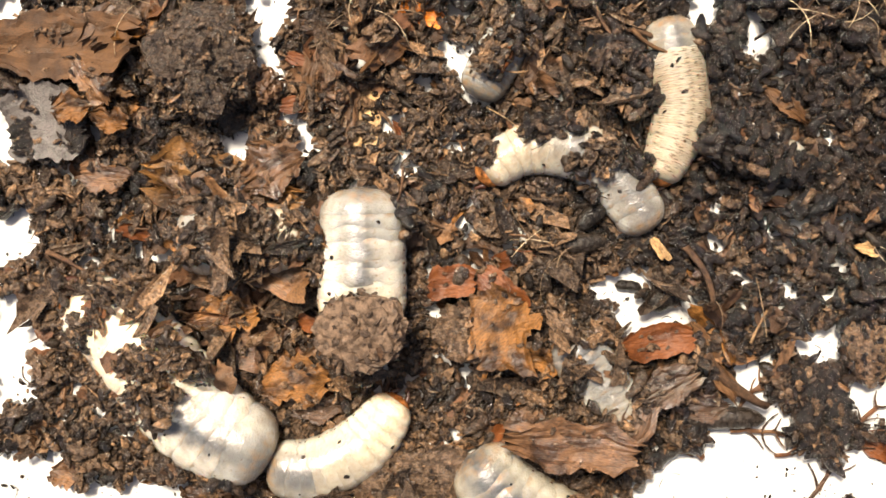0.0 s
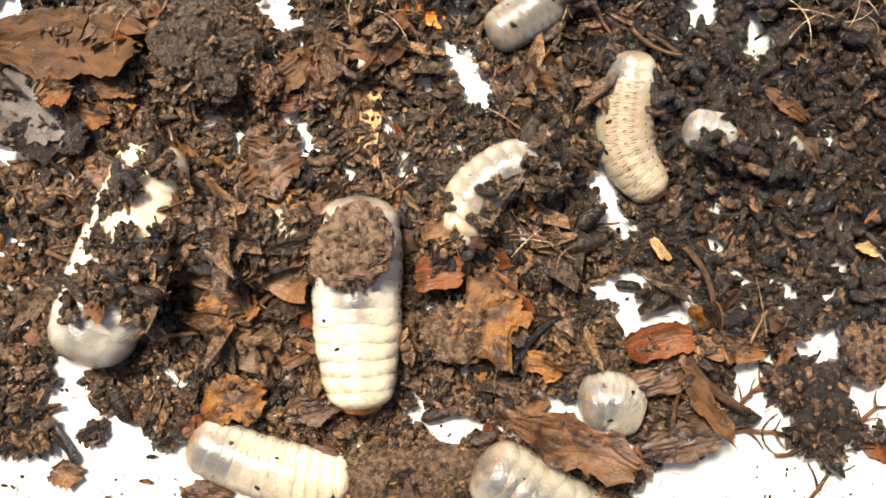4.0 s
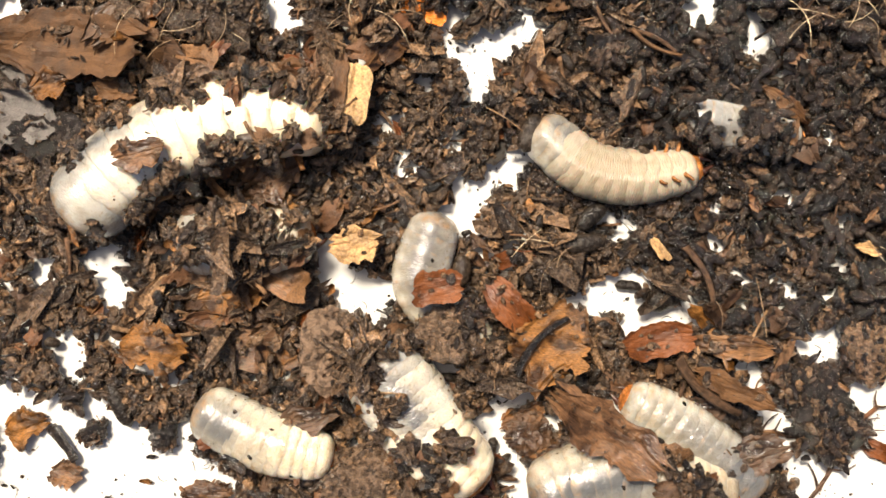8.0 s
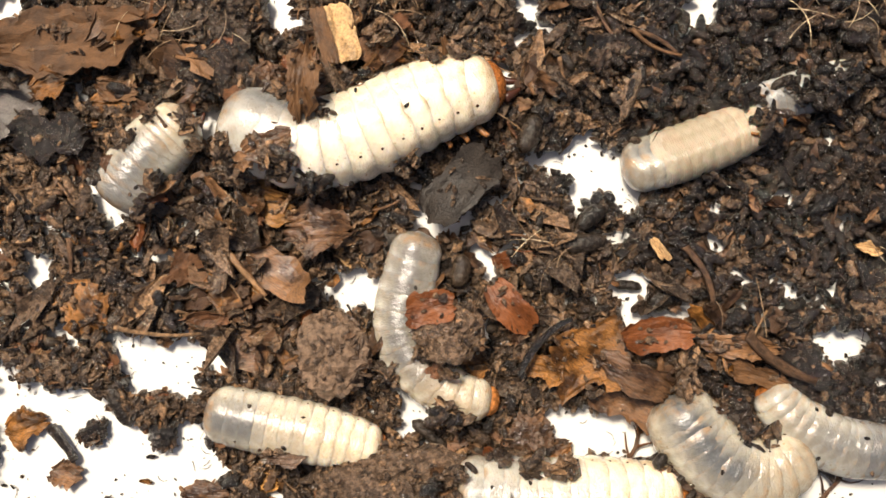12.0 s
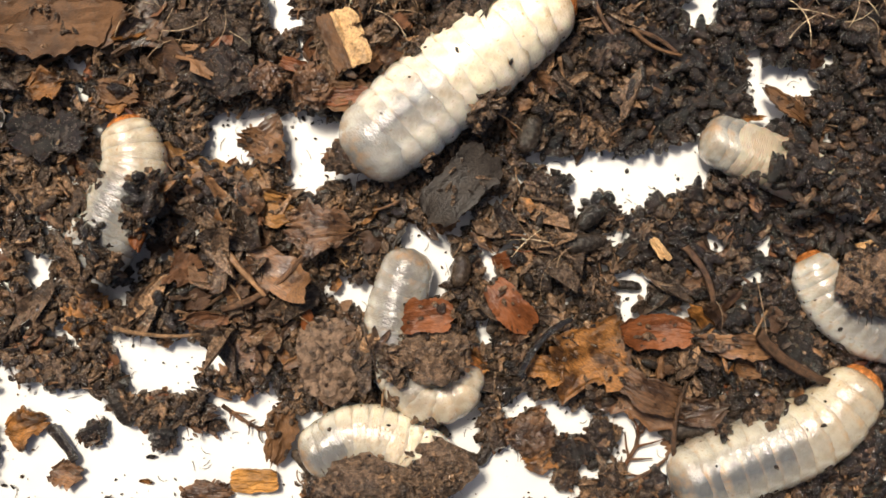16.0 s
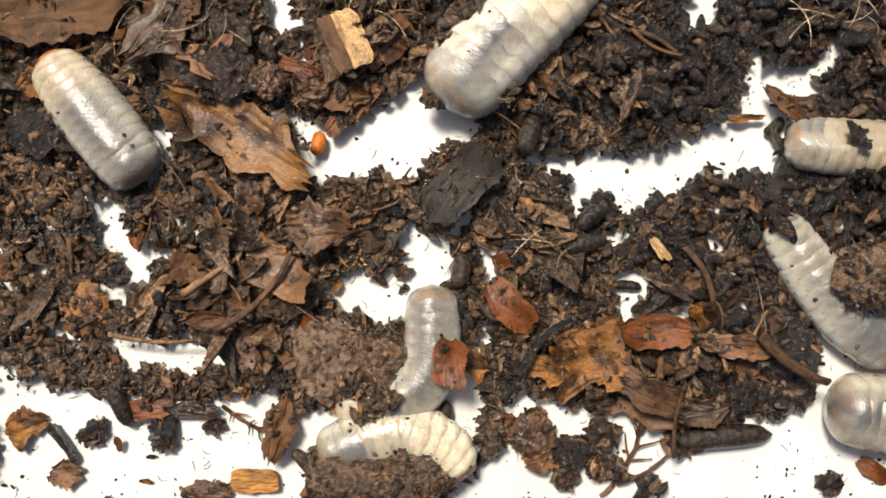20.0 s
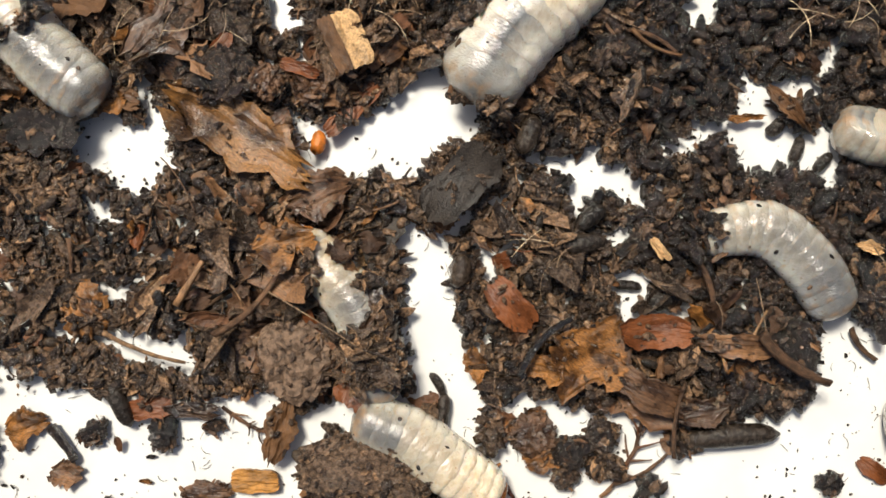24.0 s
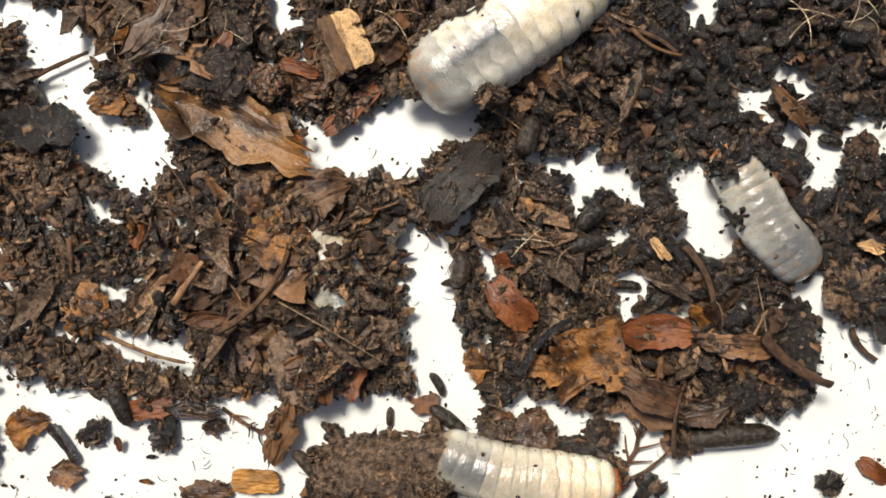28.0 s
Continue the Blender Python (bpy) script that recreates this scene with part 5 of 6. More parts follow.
def build_larva(L):
    r, gap = L.r, L.length / 12
    root = tagged(new("grub"), L.label, "grub", "grubs in the litter")
    root.location = at(*L.state(0.0)[6, :2], 0)
    base = Vector(root.location)
    profile = (0.6, 0.76, 0.84, 0.9, 0.95, 0.99, 1.0, 1.0, 1.0, 1.0, 0.99, 0.96, 0.92)
    spot = dot_mesh("spiracle", 1.0 + r * 0.025, JAW)
    rods = []
    dirt = np.random.default_rng(int(r * 7 + L.length))
    flecks = set(dirt.choice(np.arange(3, 12), 5, replace=False).tolist())
    for k in range(13):
        if k == 0:
            me = ring_mesh("head", r * 0.54, gap * 0.8, HEAD_SHELL, 1, "head")
            ob = part("head", me, root, label="shiny orange-brown head capsule")
            for side in (-1, 1):
                rng = np.random.default_rng(k)
                v, f = rod(rng, r * 0.45, r * 0.13, r * 0.04, 0.2, 6, 6)
                part("jaw", mesh_of("jaw", v, f, JAW), ob, Matrix.Translation((gap * 0.95 * UNIT, side * r * 0.2 * UNIT, -r * 0.2 * UNIT)) @ pose(0, 0, 0, 0, 0, -side * 25), "dark curved jaw")
        else:
            mat = STRIPED if L.skins[0] is DASHED and k < 11 else SKIN
            tone = [float(np.interp(k, (L.split[0] - 1.5, L.split[0] + 1, L.split[1] - 0.5, L.split[1] + 1), (L.skins[0][c], L.skins[1][c], L.skins[1][c], L.skins[2][c]))) for c in range(4)]
            half = gap * (1.12 if k < 12 else 1.45)
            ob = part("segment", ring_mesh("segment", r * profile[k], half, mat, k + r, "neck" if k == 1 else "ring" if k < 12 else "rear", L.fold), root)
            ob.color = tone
            if k in (1, 2, 3):
                for side in (-1, 1):
                    rng = np.random.default_rng(k)
                    v, f = rod(rng, r * 0.42, r * 0.1, r * 0.05, 0.2, 6, 6)
                    part("leg", mesh_of("leg", v, f, LEG_HORN), ob, Matrix.Translation((0, side * r * 0.62 * UNIT, -r * 0.6 * UNIT)) @ pose(0, 0, 0, 0, 15, side * 60), "short jointed orange leg")
            if 1 <= k <= 11:
                for side in (-1, 1):
                    part("spiracle", spot, ob, Matrix.Translation((0, side * r * profile[k] * 0.96 * UNIT, r * profile[k] * 0.24 * UNIT)), "tiny brown breathing hole")
        if k in flecks:
            a, size = dirt.uniform(-60, 60), dirt.uniform(2.5, 6.5)
            v, f = crumb(dirt, size)
            q = r * profile[k] * 0.97
            part("soil_fleck", mesh_of("soil_fleck", v, f, DARK_HUMUS), ob, pose(dirt.uniform(-0.3, 0.3) * gap * UNIT, q * math.sin(radians(a)) * UNIT, q * 0.96 * math.cos(radians(a)) * UNIT, -a, 0, dirt.uniform(0, 180)), "dark crumb of soil stuck to the skin")
        rods.append(ob)
    times = sorted(set(BEATS) | {t for t, _ in L.rows if t <= END})
    for k, ob in enumerate(rods):
        rows, prev = [], None
        for t in times:
            s = L.state(t)
            way = s[max(k - 1, 0), :2] - s[min(k + 1, 12), :2]
            a = math.degrees(math.atan2(-way[1], way[0]))
            here = s[k, :2] if k else s[1, :2] + (s[0, :2] - s[1, :2]) * 0.75
            rows.append((t, Matrix.Translation(-base) @ Matrix.Translation(at(*here, r * (0.82 if k else 0.66))) @ pose(0, 0, 0, 0, 0, a) @ pose(0, 0, 0, L.roll(t))))
        GRUB_ROWS.append((ob, rows))


GRUB_ROWS = []
for each in LARVAE:
    build_larva(each)

litter()
dust()
hairs()


# ---- pieces that stand out ----
PIECE_ROWS = []


def piece(kind, long, wide, thick, mat, label, *rows, seed=1, tilt=(0, 0)):
    """A single chip, twig, pellet or lump; rows: time, u, v, height, turn."""
    rng = np.random.default_rng(seed + int(rows[0][1]) * 7 + int(rows[0][2]))
    if kind in ("bark_chip", "wood_chip", "leaf_piece"):
        v, f = plate(rng, long, wide, thick, 26, 14, 0.1 if kind == "wood_chip" else 0.16 if mat in (RED_BARK, GREY_FLAKE, GREY_BARK) else 0.34, 0.16 if kind != "wood_chip" else 0.02, 6.0 if kind == "wood_chip" else 4.5 if mat in (RED_BARK, GREY_FLAKE, GREY_BARK) else 2.4, 0.5 if kind == "wood_chip" else 0.3 if mat in (RED_BARK, GREY_FLAKE, GREY_BARK) else 0.75)
    elif kind == "soil_clod":
        v, f, loose = clod(rng, long, wide, thick)
    elif kind == "frass_pellet":
        v, f = rod(rng, long, wide / 2, wide / 2.3, 0.07, 13, 12, 0.1, 0.06)
    else:
        v, f = rod(rng, long, wide / 2, wide / 3, 0.12, 6, 9, 0.0, 0.2)
    cats = {"bark_chip": "bark chip", "wood_chip": "wood chip", "leaf_piece": "leaf piece", "soil_clod": "clod", "frass_pellet": "pellet", "twig": "twig"}
    ob = tagged(new(kind, mesh_of(kind, v, f, mat, kind in ("frass_pellet", "twig"))), label, cats[kind])
    if kind == "soil_clod":
        for one in loose:
            name = "clinging_flake" if len(one[0][0]) > 20 else "fibre"
            part(name, mesh_of(name, *gather([one]), BARK if name == "clinging_flake" else FIBRE, False), ob)
    if kind in ("bark_chip", "leaf_piece") and long > 75:
        bits = []
        for _ in range(int(long * wide / 300)):
            x, y = rng.uniform(-0.42, 0.42), rng.uniform(-0.4, 0.4)
            if noise.noise(Vector((x * 5, y * 5, seed))) > 0.0:
                bit = crumb(rng, 1.5 + 8 * rng.random() ** 2) if rng.random() < 0.7 else flake(rng, rng.uniform(8, 22), rng.uniform(3, 7), 2)
                bits.append((bit, turn(rng, 0.4), (x * long, y * wide, thick * 0.5 + 1)))
        if bits:
            part("soil_cover", mesh_of("soil_cover", *gather(bits), HUMUS, False), ob, label="dark crumbs clinging to the bark")["kind"] = "stuff"
    rows = [(t, u, v_, h - 5 if 58 < h < 101 else h, a) for t, u, v_, h, a in rows]
    poses = [(t, Matrix.Translation(at(u, v_, h)) @ pose(0, 0, 0, tilt[0], tilt[1], a)) for t, u, v_, h, a in rows]
    if len(poses) == 1:
        ob.matrix_basis = poses[0][1]
    else:
        if poses[0][0] > 0:
            poses.insert(0, (0.0, poses[0][1]))
        if poses[-1][0] < END:
            poses.append((END, poses[-1][1]))
        PIECE_ROWS.append((ob, poses))
    return ob


piece("bark_chip", 115, 55, 9, RED_BARK, "smooth red-brown bark flake beside a bare patch", (0, 1165, 605, 78, 15), (11, 1165, 600, 78, 15), (13, 1160, 588, 78, 5))
piece("frass_pellet", 70, 42, 30, PELLET, "fat dark dropping pellet on the bare board", (0, 1175, 528, 20, 20))
piece("frass_pellet", 48, 20, 20, PELLET, "small dark dropping pellet on the bare board", (0, 1112, 506, 10, -5))
piece("frass_pellet", 82, 36, 30, PELLET, "long dark dropping pellet in the litter", (0, 1032, 430, 50, 5))
piece("twig", 120, 14, 10, FIBRE, "split brown woody splinter in the litter", (0, 1245, 490, 60, -65))
piece("wood_chip", 40, 14, 6, PALE_WOOD, "pale pointed wood splinter in the litter", (0, 1165, 440, 65, -60))
piece("leaf_piece", 130, 140, 7, OCHRE_BARK, "ragged ochre piece of rotten leaf on the litter", (0, 890, 590, 90, 40), (1, 875, 570, 90, 30), (2, 870, 565, 90, 30), (3, 860, 560, 90, 30),
      (5.5, 895, 590, 80, 10), (6, 905, 590, 80, 5), (7, 945, 610, 80, -10), (8, 975, 615, 80, -15), (9, 1000, 630, 75, -20), (11, 1035, 640, 70, -25), (12, 1045, 635, 70, -30), (28, 1045, 635, 70, -30))
piece("soil_clod", 145, 130, 60, CLOD, "greyish-brown matted lump of humus", (0, 635, 590, 165, 0), (0.2, 640, 410, 150, 30), (1, 640, 410, 150, 30), (2, 650, 375, 150, 35), (3, 655, 360, 150, 40),
      (3.5, 635, 390, 150, 40), (5.5, 615, 550, 110, 60), (6, 610, 560, 100, 65), (7, 600, 620, 90, 80), (9, 590, 625, 80, 85), (12, 590, 630, 70, 90), (16, 590, 640, 60, 95), (21, 580, 640, 60, 95), (24, 525, 640, 60, 100), (28, 545, 650, 60, 105))
piece("leaf_piece", 110, 85, 7, OCHRE_BARK, "curled ochre bark piece on the litter", (0, 520, 680, 70, 0), (2, 480, 650, 70, 40), (3.5, 425, 720, 70, 20), (5.5, 365, 690, 70, 10), (7, 310, 660, 70, 0), (8, 265, 620, 70, -10), (9, 215, 595, 70, -20), (10, 180, 550, 60, -40), (12, 140, 545, 40, -60), (28, 140, 545, 36, -60))
piece("soil_clod", 190, 195, 130, HUMUS, "dark round lump of matted humus", (0, 355, 110, 75, 0), (3.5, 362, 95, 72, 5), (5.5, 375, 40, 45, 20), (8, 375, 20, 30, 20), (28, 380, 10, 25, 20))
piece("soil_clod", 135, 105, 60, DARK_HUMUS, "dark wet crumbly lump in the litter", (0, 390, 190, 10, 0), (8, 390, 110, 20, 0), (11, 385, 118, 60, 0), (28, 383, 130, 68, 10))
piece("bark_chip", 260, 110, 12, STRIP_BARK, "large weathered slab of brown bark", (0, 110, 80, 60, 5), (7, 120, 80, 60, 0), (14, 110, 60, 60, 10), (17, 100, 25, 60, 10), (23, 90, 0, 60, 10), (25, 80, -40, 50, 10), (28, 70, -90, 40, 10))
piece("bark_chip", 128, 132, 10, GREY_FLAKE, "dark grey flat bark flake", (0, 75, 215, 60, 10), (2, 60, 210, 60, 15), (3.5, 45, 190, 60, 20), (7, 20, 190, 60, 20), (11, 10, 180, 50, 20), (17, -80, 180, 40, 20))
piece("bark_chip", 60, 50, 8, OCHRE_BARK, "orange-brown rolled bark curl", (0, 125, 190, 85, 0), (3, 100, 180, 85, 10), (5, 90, 150, 80, 10), (18, 70, 150, 60, 10), (24, 20, 150, 45, 10), (28, -30, 140, 40, 10))
piece("wood_chip", 78, 34, 8, ORANGE_HUSK, "orange rotten wood fragment at the top of the heap", (0, 745, 25, 30, -20), (8, 750, 20, 30, -20), (10, 745, -10, 30, -20), (12, 745, -90, 30, -20))
piece("bark_chip", 150, 88, 8, GREY_BARK, "flat dark pointed bark flake on the heap", (0, 900, 200, 3, 60), (9, 870, 230, 3, 70), (10, 820, 270, 70, 65), (11, 812, 330, 75, 55), (28, 812, 325, 75, 55))
wood = piece("wood_chip", 100, 68, 14, PALE_WOOD, "pale yellow wood chip with a brown bark strip", (0, 640, 210, 20, 80), (6, 640, 210, 30, 80), (7, 615, 185, 80, 85), (8, 620, 165, 90, 80), (9, 615, 115, 90, 85), (10, 630, 85, 90, 90), (11, 595, 60, 90, 100), (13, 600, 62, 90, 106), (14.5, 610, 68, 90, 110), (28, 614, 72, 90, 113))
strip_v, strip_f = plate(np.random.default_rng(3), 100, 27, 10, 14, 6, 0.1, 0.02, 7, 0.4)
part("bark_strip", mesh_of("bark_strip", strip_v, strip_f, STRIP_BARK, False), wood, pose(0.0001, 0.0021, 0.0007, 0, 0, 2), "brown bark strip")
piece("bark_chip", 105, 85, 8, BARK, "ragged brown leaf flake with a frayed edge", (0, 480, 300, 60, 30), (8, 480, 310, 60, 30), (9, 530, 330, 80, 20), (10, 560, 380, 85, 5), (11, 560, 405, 80, 0), (21, 560, 400, 80, 0), (24, 560, 340, 75, 20), (28, 560, 340, 75, 20))
piece("twig", 115, 14, 8, STRAW, "pale brown splinter lying on the heap", (0, 440, 440, 40, -60), (8, 430, 475, 92, -48), (18, 428, 482, 92, -48), (21, 350, 490, 80, 60), (28, 340, 490, 80, 55))
piece("leaf_piece", 265, 118, 8, SLAB, "broad ochre-brown leaf slab on the heap", (0, 400, 330, 20, -10), (16, 380, 340, 20, -10), (17, 390, 320, 20, -14), (18, 405, 275, 30, -20), (19, 418, 255, 48, -24), (20, 425, 238, 50, -30), (26, 425, 236, 50, -30), (28, 420, 225, 50, -24))
piece("frass_pellet", 44, 28, 20, ORANGE_HUSK, "small glossy orange seed husk on the board", (0, 600, 170, 15, 90), (16, 612, 172, 20, 90), (17, 568, 246, 20, 70), (18, 563, 254, 20, 80), (24, 563, 253, 20, 80), (25, 555, 250, 25, 60), (27, 520, 250, 20, 60))
piece("bark_chip", 120, 32, 8, RED_BARK, "narrow red-brown bark strip", (0, 560, 180, 30, 10), (15, 590, 170, 60, 5), (16, 600, 170, 70, 0), (17.5, 625, 192, 30, 45), (28, 622, 195, 28, 42))
piece("bark_chip", 100, 55, 7, RED_BARK, "flat red-brown bark flake", (0, 890, 520, 60, -45), (11, 905, 545, 80, -50), (28, 905, 540, 80, -50))
piece("bark_chip", 70, 45, 7, OCHRE_BARK, "light ochre bark flake", (0, 960, 640, 50, -30), (12, 968, 655, 75, -25), (28, 968, 655, 75, -25))
piece("twig", 130, 16, 9, DARK_HUMUS, "blackened twig across the leaf pieces", (0, 930, 600, 40, 50), (13, 960, 610, 100, 48), (28, 960, 610, 100, 48))
piece("bark_chip", 195, 46, 9, BARK, "long brown bark strip at the heap's edge", (0, 1120, 760, 90, 60), (1, 1125, 770, 90, 65), (2, 1160, 735, 90, 55), (3, 1180, 700, 80, 50), (5.5, 1150, 640, 40, -30), (8, 1080, 650, 30, -40), (10, 1090, 720, 100, -45), (12, 1120, 665, 85, -28), (14, 1140, 690, 80, -30), (28, 1140, 690, 80, -30))
piece("leaf_piece", 205, 86, 9, BARK, "broad brown flake of rotten bark over the grubs", (0, 1010, 790, 105, -8), (1, 960, 780, 105, -25), (2, 1040, 800, 105, -22), (3, 1030, 795, 105, -25), (5.5, 1005, 780, 120, -25), (6, 1010, 780, 120, -25),
      (7, 1030, 765, 120, -40), (8, 1070, 765, 130, -38), (9, 1075, 745, 125, -38), (10, 1080, 730, 62, -45), (11, 1085, 715, 50, -40), (12.5, 1100, 690, 30, -30), (28, 1100, 690, 25, -30))
piece("bark_chip", 130, 62, 8, BARK, "dark brown bark flake beside the bare board", (0, 1175, 690, 85, 30), (1, 1170, 700, 85, 40), (2, 1215, 770, 60, 10), (3, 1215, 770, 60, 10), (6, 1180, 845, 90, 20), (7, 1215, 850, 90, 20), (8, 1330, 810, 90, 20), (9, 1345, 805, 90, 25), (10, 1330, 840, 90, 30), (11, 1440, 770, 100, 30), (12, 1250, 850, 90, -20), (13.5, 1330, 950, 30, 0), (28, 1330, 950, 20, 0))
piece("bark_chip", 145, 36, 7, STRIP_BARK, "straight brown bark strip over the grey grub", (0, 1260, 640, 40, -60), (5, 1250, 720, 90, -55), (6, 1255, 720, 90, -55), (7, 1240, 690, 90, -45), (8, 1300, 690, 90, -25), (9, 1290, 675, 80, -15), (11, 1310, 670, 75, -20), (13, 1330, 650, 40, -20), (28, 1330, 650, 30, -20))
piece("bark_chip", 130, 42, 8, BARK, "smooth brown leaf stalk piece", (0, 1270, 620, 40, -10), (13, 1310, 612, 75, -8), (28, 1310, 612, 75, -8))
piece("twig", 140, 22, 9, FIBRE, "thick brown twig jutting out over the board", (0, 1300, 680, 40, -40), (8, 1250, 690, 80, -42), (12, 1380, 640, 80, -35), (14, 1400, 640, 90, -35), (28, 1408, 645, 95, -36))
piece("frass_pellet", 170, 44, 30, PELLET, "long glossy black leaf bud on the bare board", (0, 1270, 740, 20, 0), (17, 1250, 760, 25, 5), (19, 1260, 775, 25, 5), (21, 1295, 772, 25, 4), (28, 1295, 772, 25, 4))
piece("twig", 130, 9, 5, FIBRE, "bent brown rootlet standing over the board", (0, 1200, 700, 40, 75), (15, 1200, 740, 70, 80), (28, 1198, 745, 70, 82))
piece("twig", 120, 8, 5, FIBRE, "bent brown rootlet lying on the board", (0, 1180, 760, 20, 30), (15, 1150, 830, 20, 32), (28, 1140, 830, 20, 32))
piece("soil_clod", 125, 120, 60, DARK_HUMUS, "dark angular lump of humus on the board", (0, 1545, 620, 25, 0), (8, 1545, 620, 25, 0), (13, 1580, 520, 60, 40), (15, 1560, 500, 110, 45), (17, 1545, 500, 115, 50), (20, 1540, 490, 110, 50), (24, 1550, 510, 30, 55), (28, 1520, 515, 30, 60))
piece("soil_clod", 120, 100, 50, DARK_HUMUS, "flat dark crumbly lump of humus", (0, 1440, 690, 25, 0), (11, 1440, 690, 25, 0), (12.5, 1400, 640, 45, 0), (28, 1390, 620, 40, 0))
piece("soil_clod", 270, 130, 60, HUMUS, "big dark matted lump of humus", (0, 720, 850, 40, 0), (8, 700, 845, 50, 0), (14, 690, 850, 70, 0), (17, 690, 830, 75, 0), (24, 660, 830, 70, 0), (26, 680, 830, 70, 0), (28, 690, 830, 70, 0))
piece("wood_chip", 82, 40, 12, BLOCK_WOOD, "small orange block of rotten wood", (0, 560, 860, 10, 0), (10, 540, 860, 15, 0), (11, 450, 852, 20, 5), (28, 452, 853, 20, 3))
piece("bark_chip", 68, 60, 8, OCHRE_BARK, "square rust-brown bark piece on the board", (0, 42, 755, 20, 10))
piece("bark_chip", 55, 52, 6, BARK, "dark square bark piece on the board", (0, 118, 838, 12, -20))
piece("twig", 75, 22, 8, DARK_HUMUS, "short crumbly dark twig on the board", (0, 112, 785, 18, -55))
piece("soil_clod", 60, 40, 30, DARK_HUMUS, "small crumbly lump on the board", (0, 165, 765, 12, 30))
piece("frass_pellet", 90, 34, 30, PELLET, "large dark dropping pellet on the board", (0, 190, 640, 30, -50), (5, 212, 715, 22, -65))
piece("bark_chip", 22, 9, 3, OCHRE_BARK, "tiny orange bark fragment on the board", (0, 258, 852, 6, -10))
piece("bark_chip", 18, 8, 3, DARK_HUMUS, "tiny dark fragment on the board", (0, 268, 808, 5, 5))
piece("bark_chip", 80, 40, 8, RED_BARK, "rusty bark flake on the board", (0, 300, 700, 25, 10), (5, 265, 722, 25, 10))
piece("soil_clod", 50, 70, 35, DARK_HUMUS, "small dark lump of crumbs on the board", (0, 300, 740, 15, 0), (5, 290, 765, 15, 0))
piece("bark_chip", 90, 30, 7, BARK, "brown bark strip on the board", (0, 330, 690, 20, -5), (10, 340, 725, 22, -5))
piece("soil_clod", 90, 40, 25, BARK, "brown crumbly lump at the board's edge", (0, 365, 872, 12, 0))
piece("soil_clod", 40, 26, 18, DARK_HUMUS, "little dark crumb on the board", (0, 400, 800, 8, 0), (8, 380, 755, 8, 0))
piece("bark_chip", 112, 50, 12, STRIP_BARK, "rough brown woody piece standing by the lump", (0, 520, 800, 15, 90), (14, 500, 770, 20, 80), (18, 492, 760, 40, 78), (28, 495, 765, 40, 75))
piece("frass_pellet", 64, 28, 24, PELLET, "curved dark dropping pellet beside the big lump", (0, 560, 830, 14, -50), (18, 540, 820, 18, -50), (28, 542, 822, 18, -50))
piece("frass_pellet", 78, 28, 24, PELLET, "smooth dark dropping pellet on the board", (0, 800, 700, 15, 60), (13, 760, 770, 20, -40), (18, 765, 740, 25, 0), (20, 787, 748, 20, 85), (24, 782, 735, 20, 80), (26, 790, 745, 20, -35), (28, 792, 742, 20, -35))
piece("frass_pellet", 50, 24, 20, PELLET, "short dark dropping pellet on the board", (0, 860, 780, 12, 50), (13, 835, 810, 14, 60), (18, 822, 808, 14, -50), (24, 840, 810, 14, 50), (26, 855, 795, 14, 60))
piece("frass_pellet", 52, 24, 20, PELLET, "dark dropping pellet lying on the bare board", (0, 880, 790, 12, 60), (17, 857, 802, 14, 62), (28, 860, 800, 14, 62))
piece("frass_pellet", 36, 14, 12, PELLET, "slim dark dropping pellet on the board", (0, 660, 720, 8, 85), (26, 690, 738, 8, 88))
piece("frass_pellet", 48, 18, 14, PELLET, "slim black dropping pellet on the board", (0, 800, 660, 8, 60), (24, 775, 680, 10, -60))
piece("soil_clod", 30, 28, 22, DARK_HUMUS, "round little crumb on the board", (0, 700, 470, 10, 0), (18, 713, 482, 12, 0))
piece("soil_clod", 15, 14, 10, DARK_HUMUS, "tiny round crumb on the board", (0, 690, 490, 5, 0), (18, 717, 509, 6, 0))
piece("bark_chip", 80, 58, 8, RED_BARK, "wet red-brown bark flake carried on a grub", (0, 800, 500, 60, 0), (7, 770, 480, 110, 0), (8, 775, 510, 118, 0), (9, 775, 525, 118, 0), (12, 762, 546, 118, 3), (14.5, 762, 543, 118, 5), (16, 757, 560, 118, -5), (17, 742, 592, 118, -10), (18, 750, 622, 115, -25), (19, 755, 632, 115, -45), (20, 797, 642, 100, 80), (21, 800, 660, 60, 80), (23, 640, 680, 60, 60), (28, 620, 660, 60, 60))
piece("soil_clod", 125, 105, 60, HUMUS, "dark lump of crumbs inside the curl of a grub", (0, 830, 590, 50, 0), (8, 800, 590, 85, 0), (11, 800, 590, 100, 0), (14.5, 785, 605, 105, 0), (16, 772, 628, 100, 0), (18, 690, 650, 60, 0), (28, 650, 600, 50, 0))
piece("bark_chip", 95, 48, 7, BARK, "brown bark flake resting on a grub", (0, 560, 720, 40, 0), (9, 540, 750, 70, 10), (10, 530, 780, 60, 10), (11, 492, 770, 112, 35), (12, 508, 798, 90, 5), (14, 590, 820, 60, 5), (28, 620, 840, 50, 5))
piece("bark_chip", 80, 55, 7, BARK, "brown flake lying across the large grub", (0, 180, 310, 60, 0), (5, 200, 300, 80, 0), (7, 240, 300, 150, 10), (8, 240, 270, 165, 20), (9, 290, 245, 170, 30), (10, 445, 255, 165, 40), (12, 470, 255, 150, 30), (14.5, 460, 250, 40, 50), (18, 470, 235, 40, 50), (28, 480, 230, 40, 50))
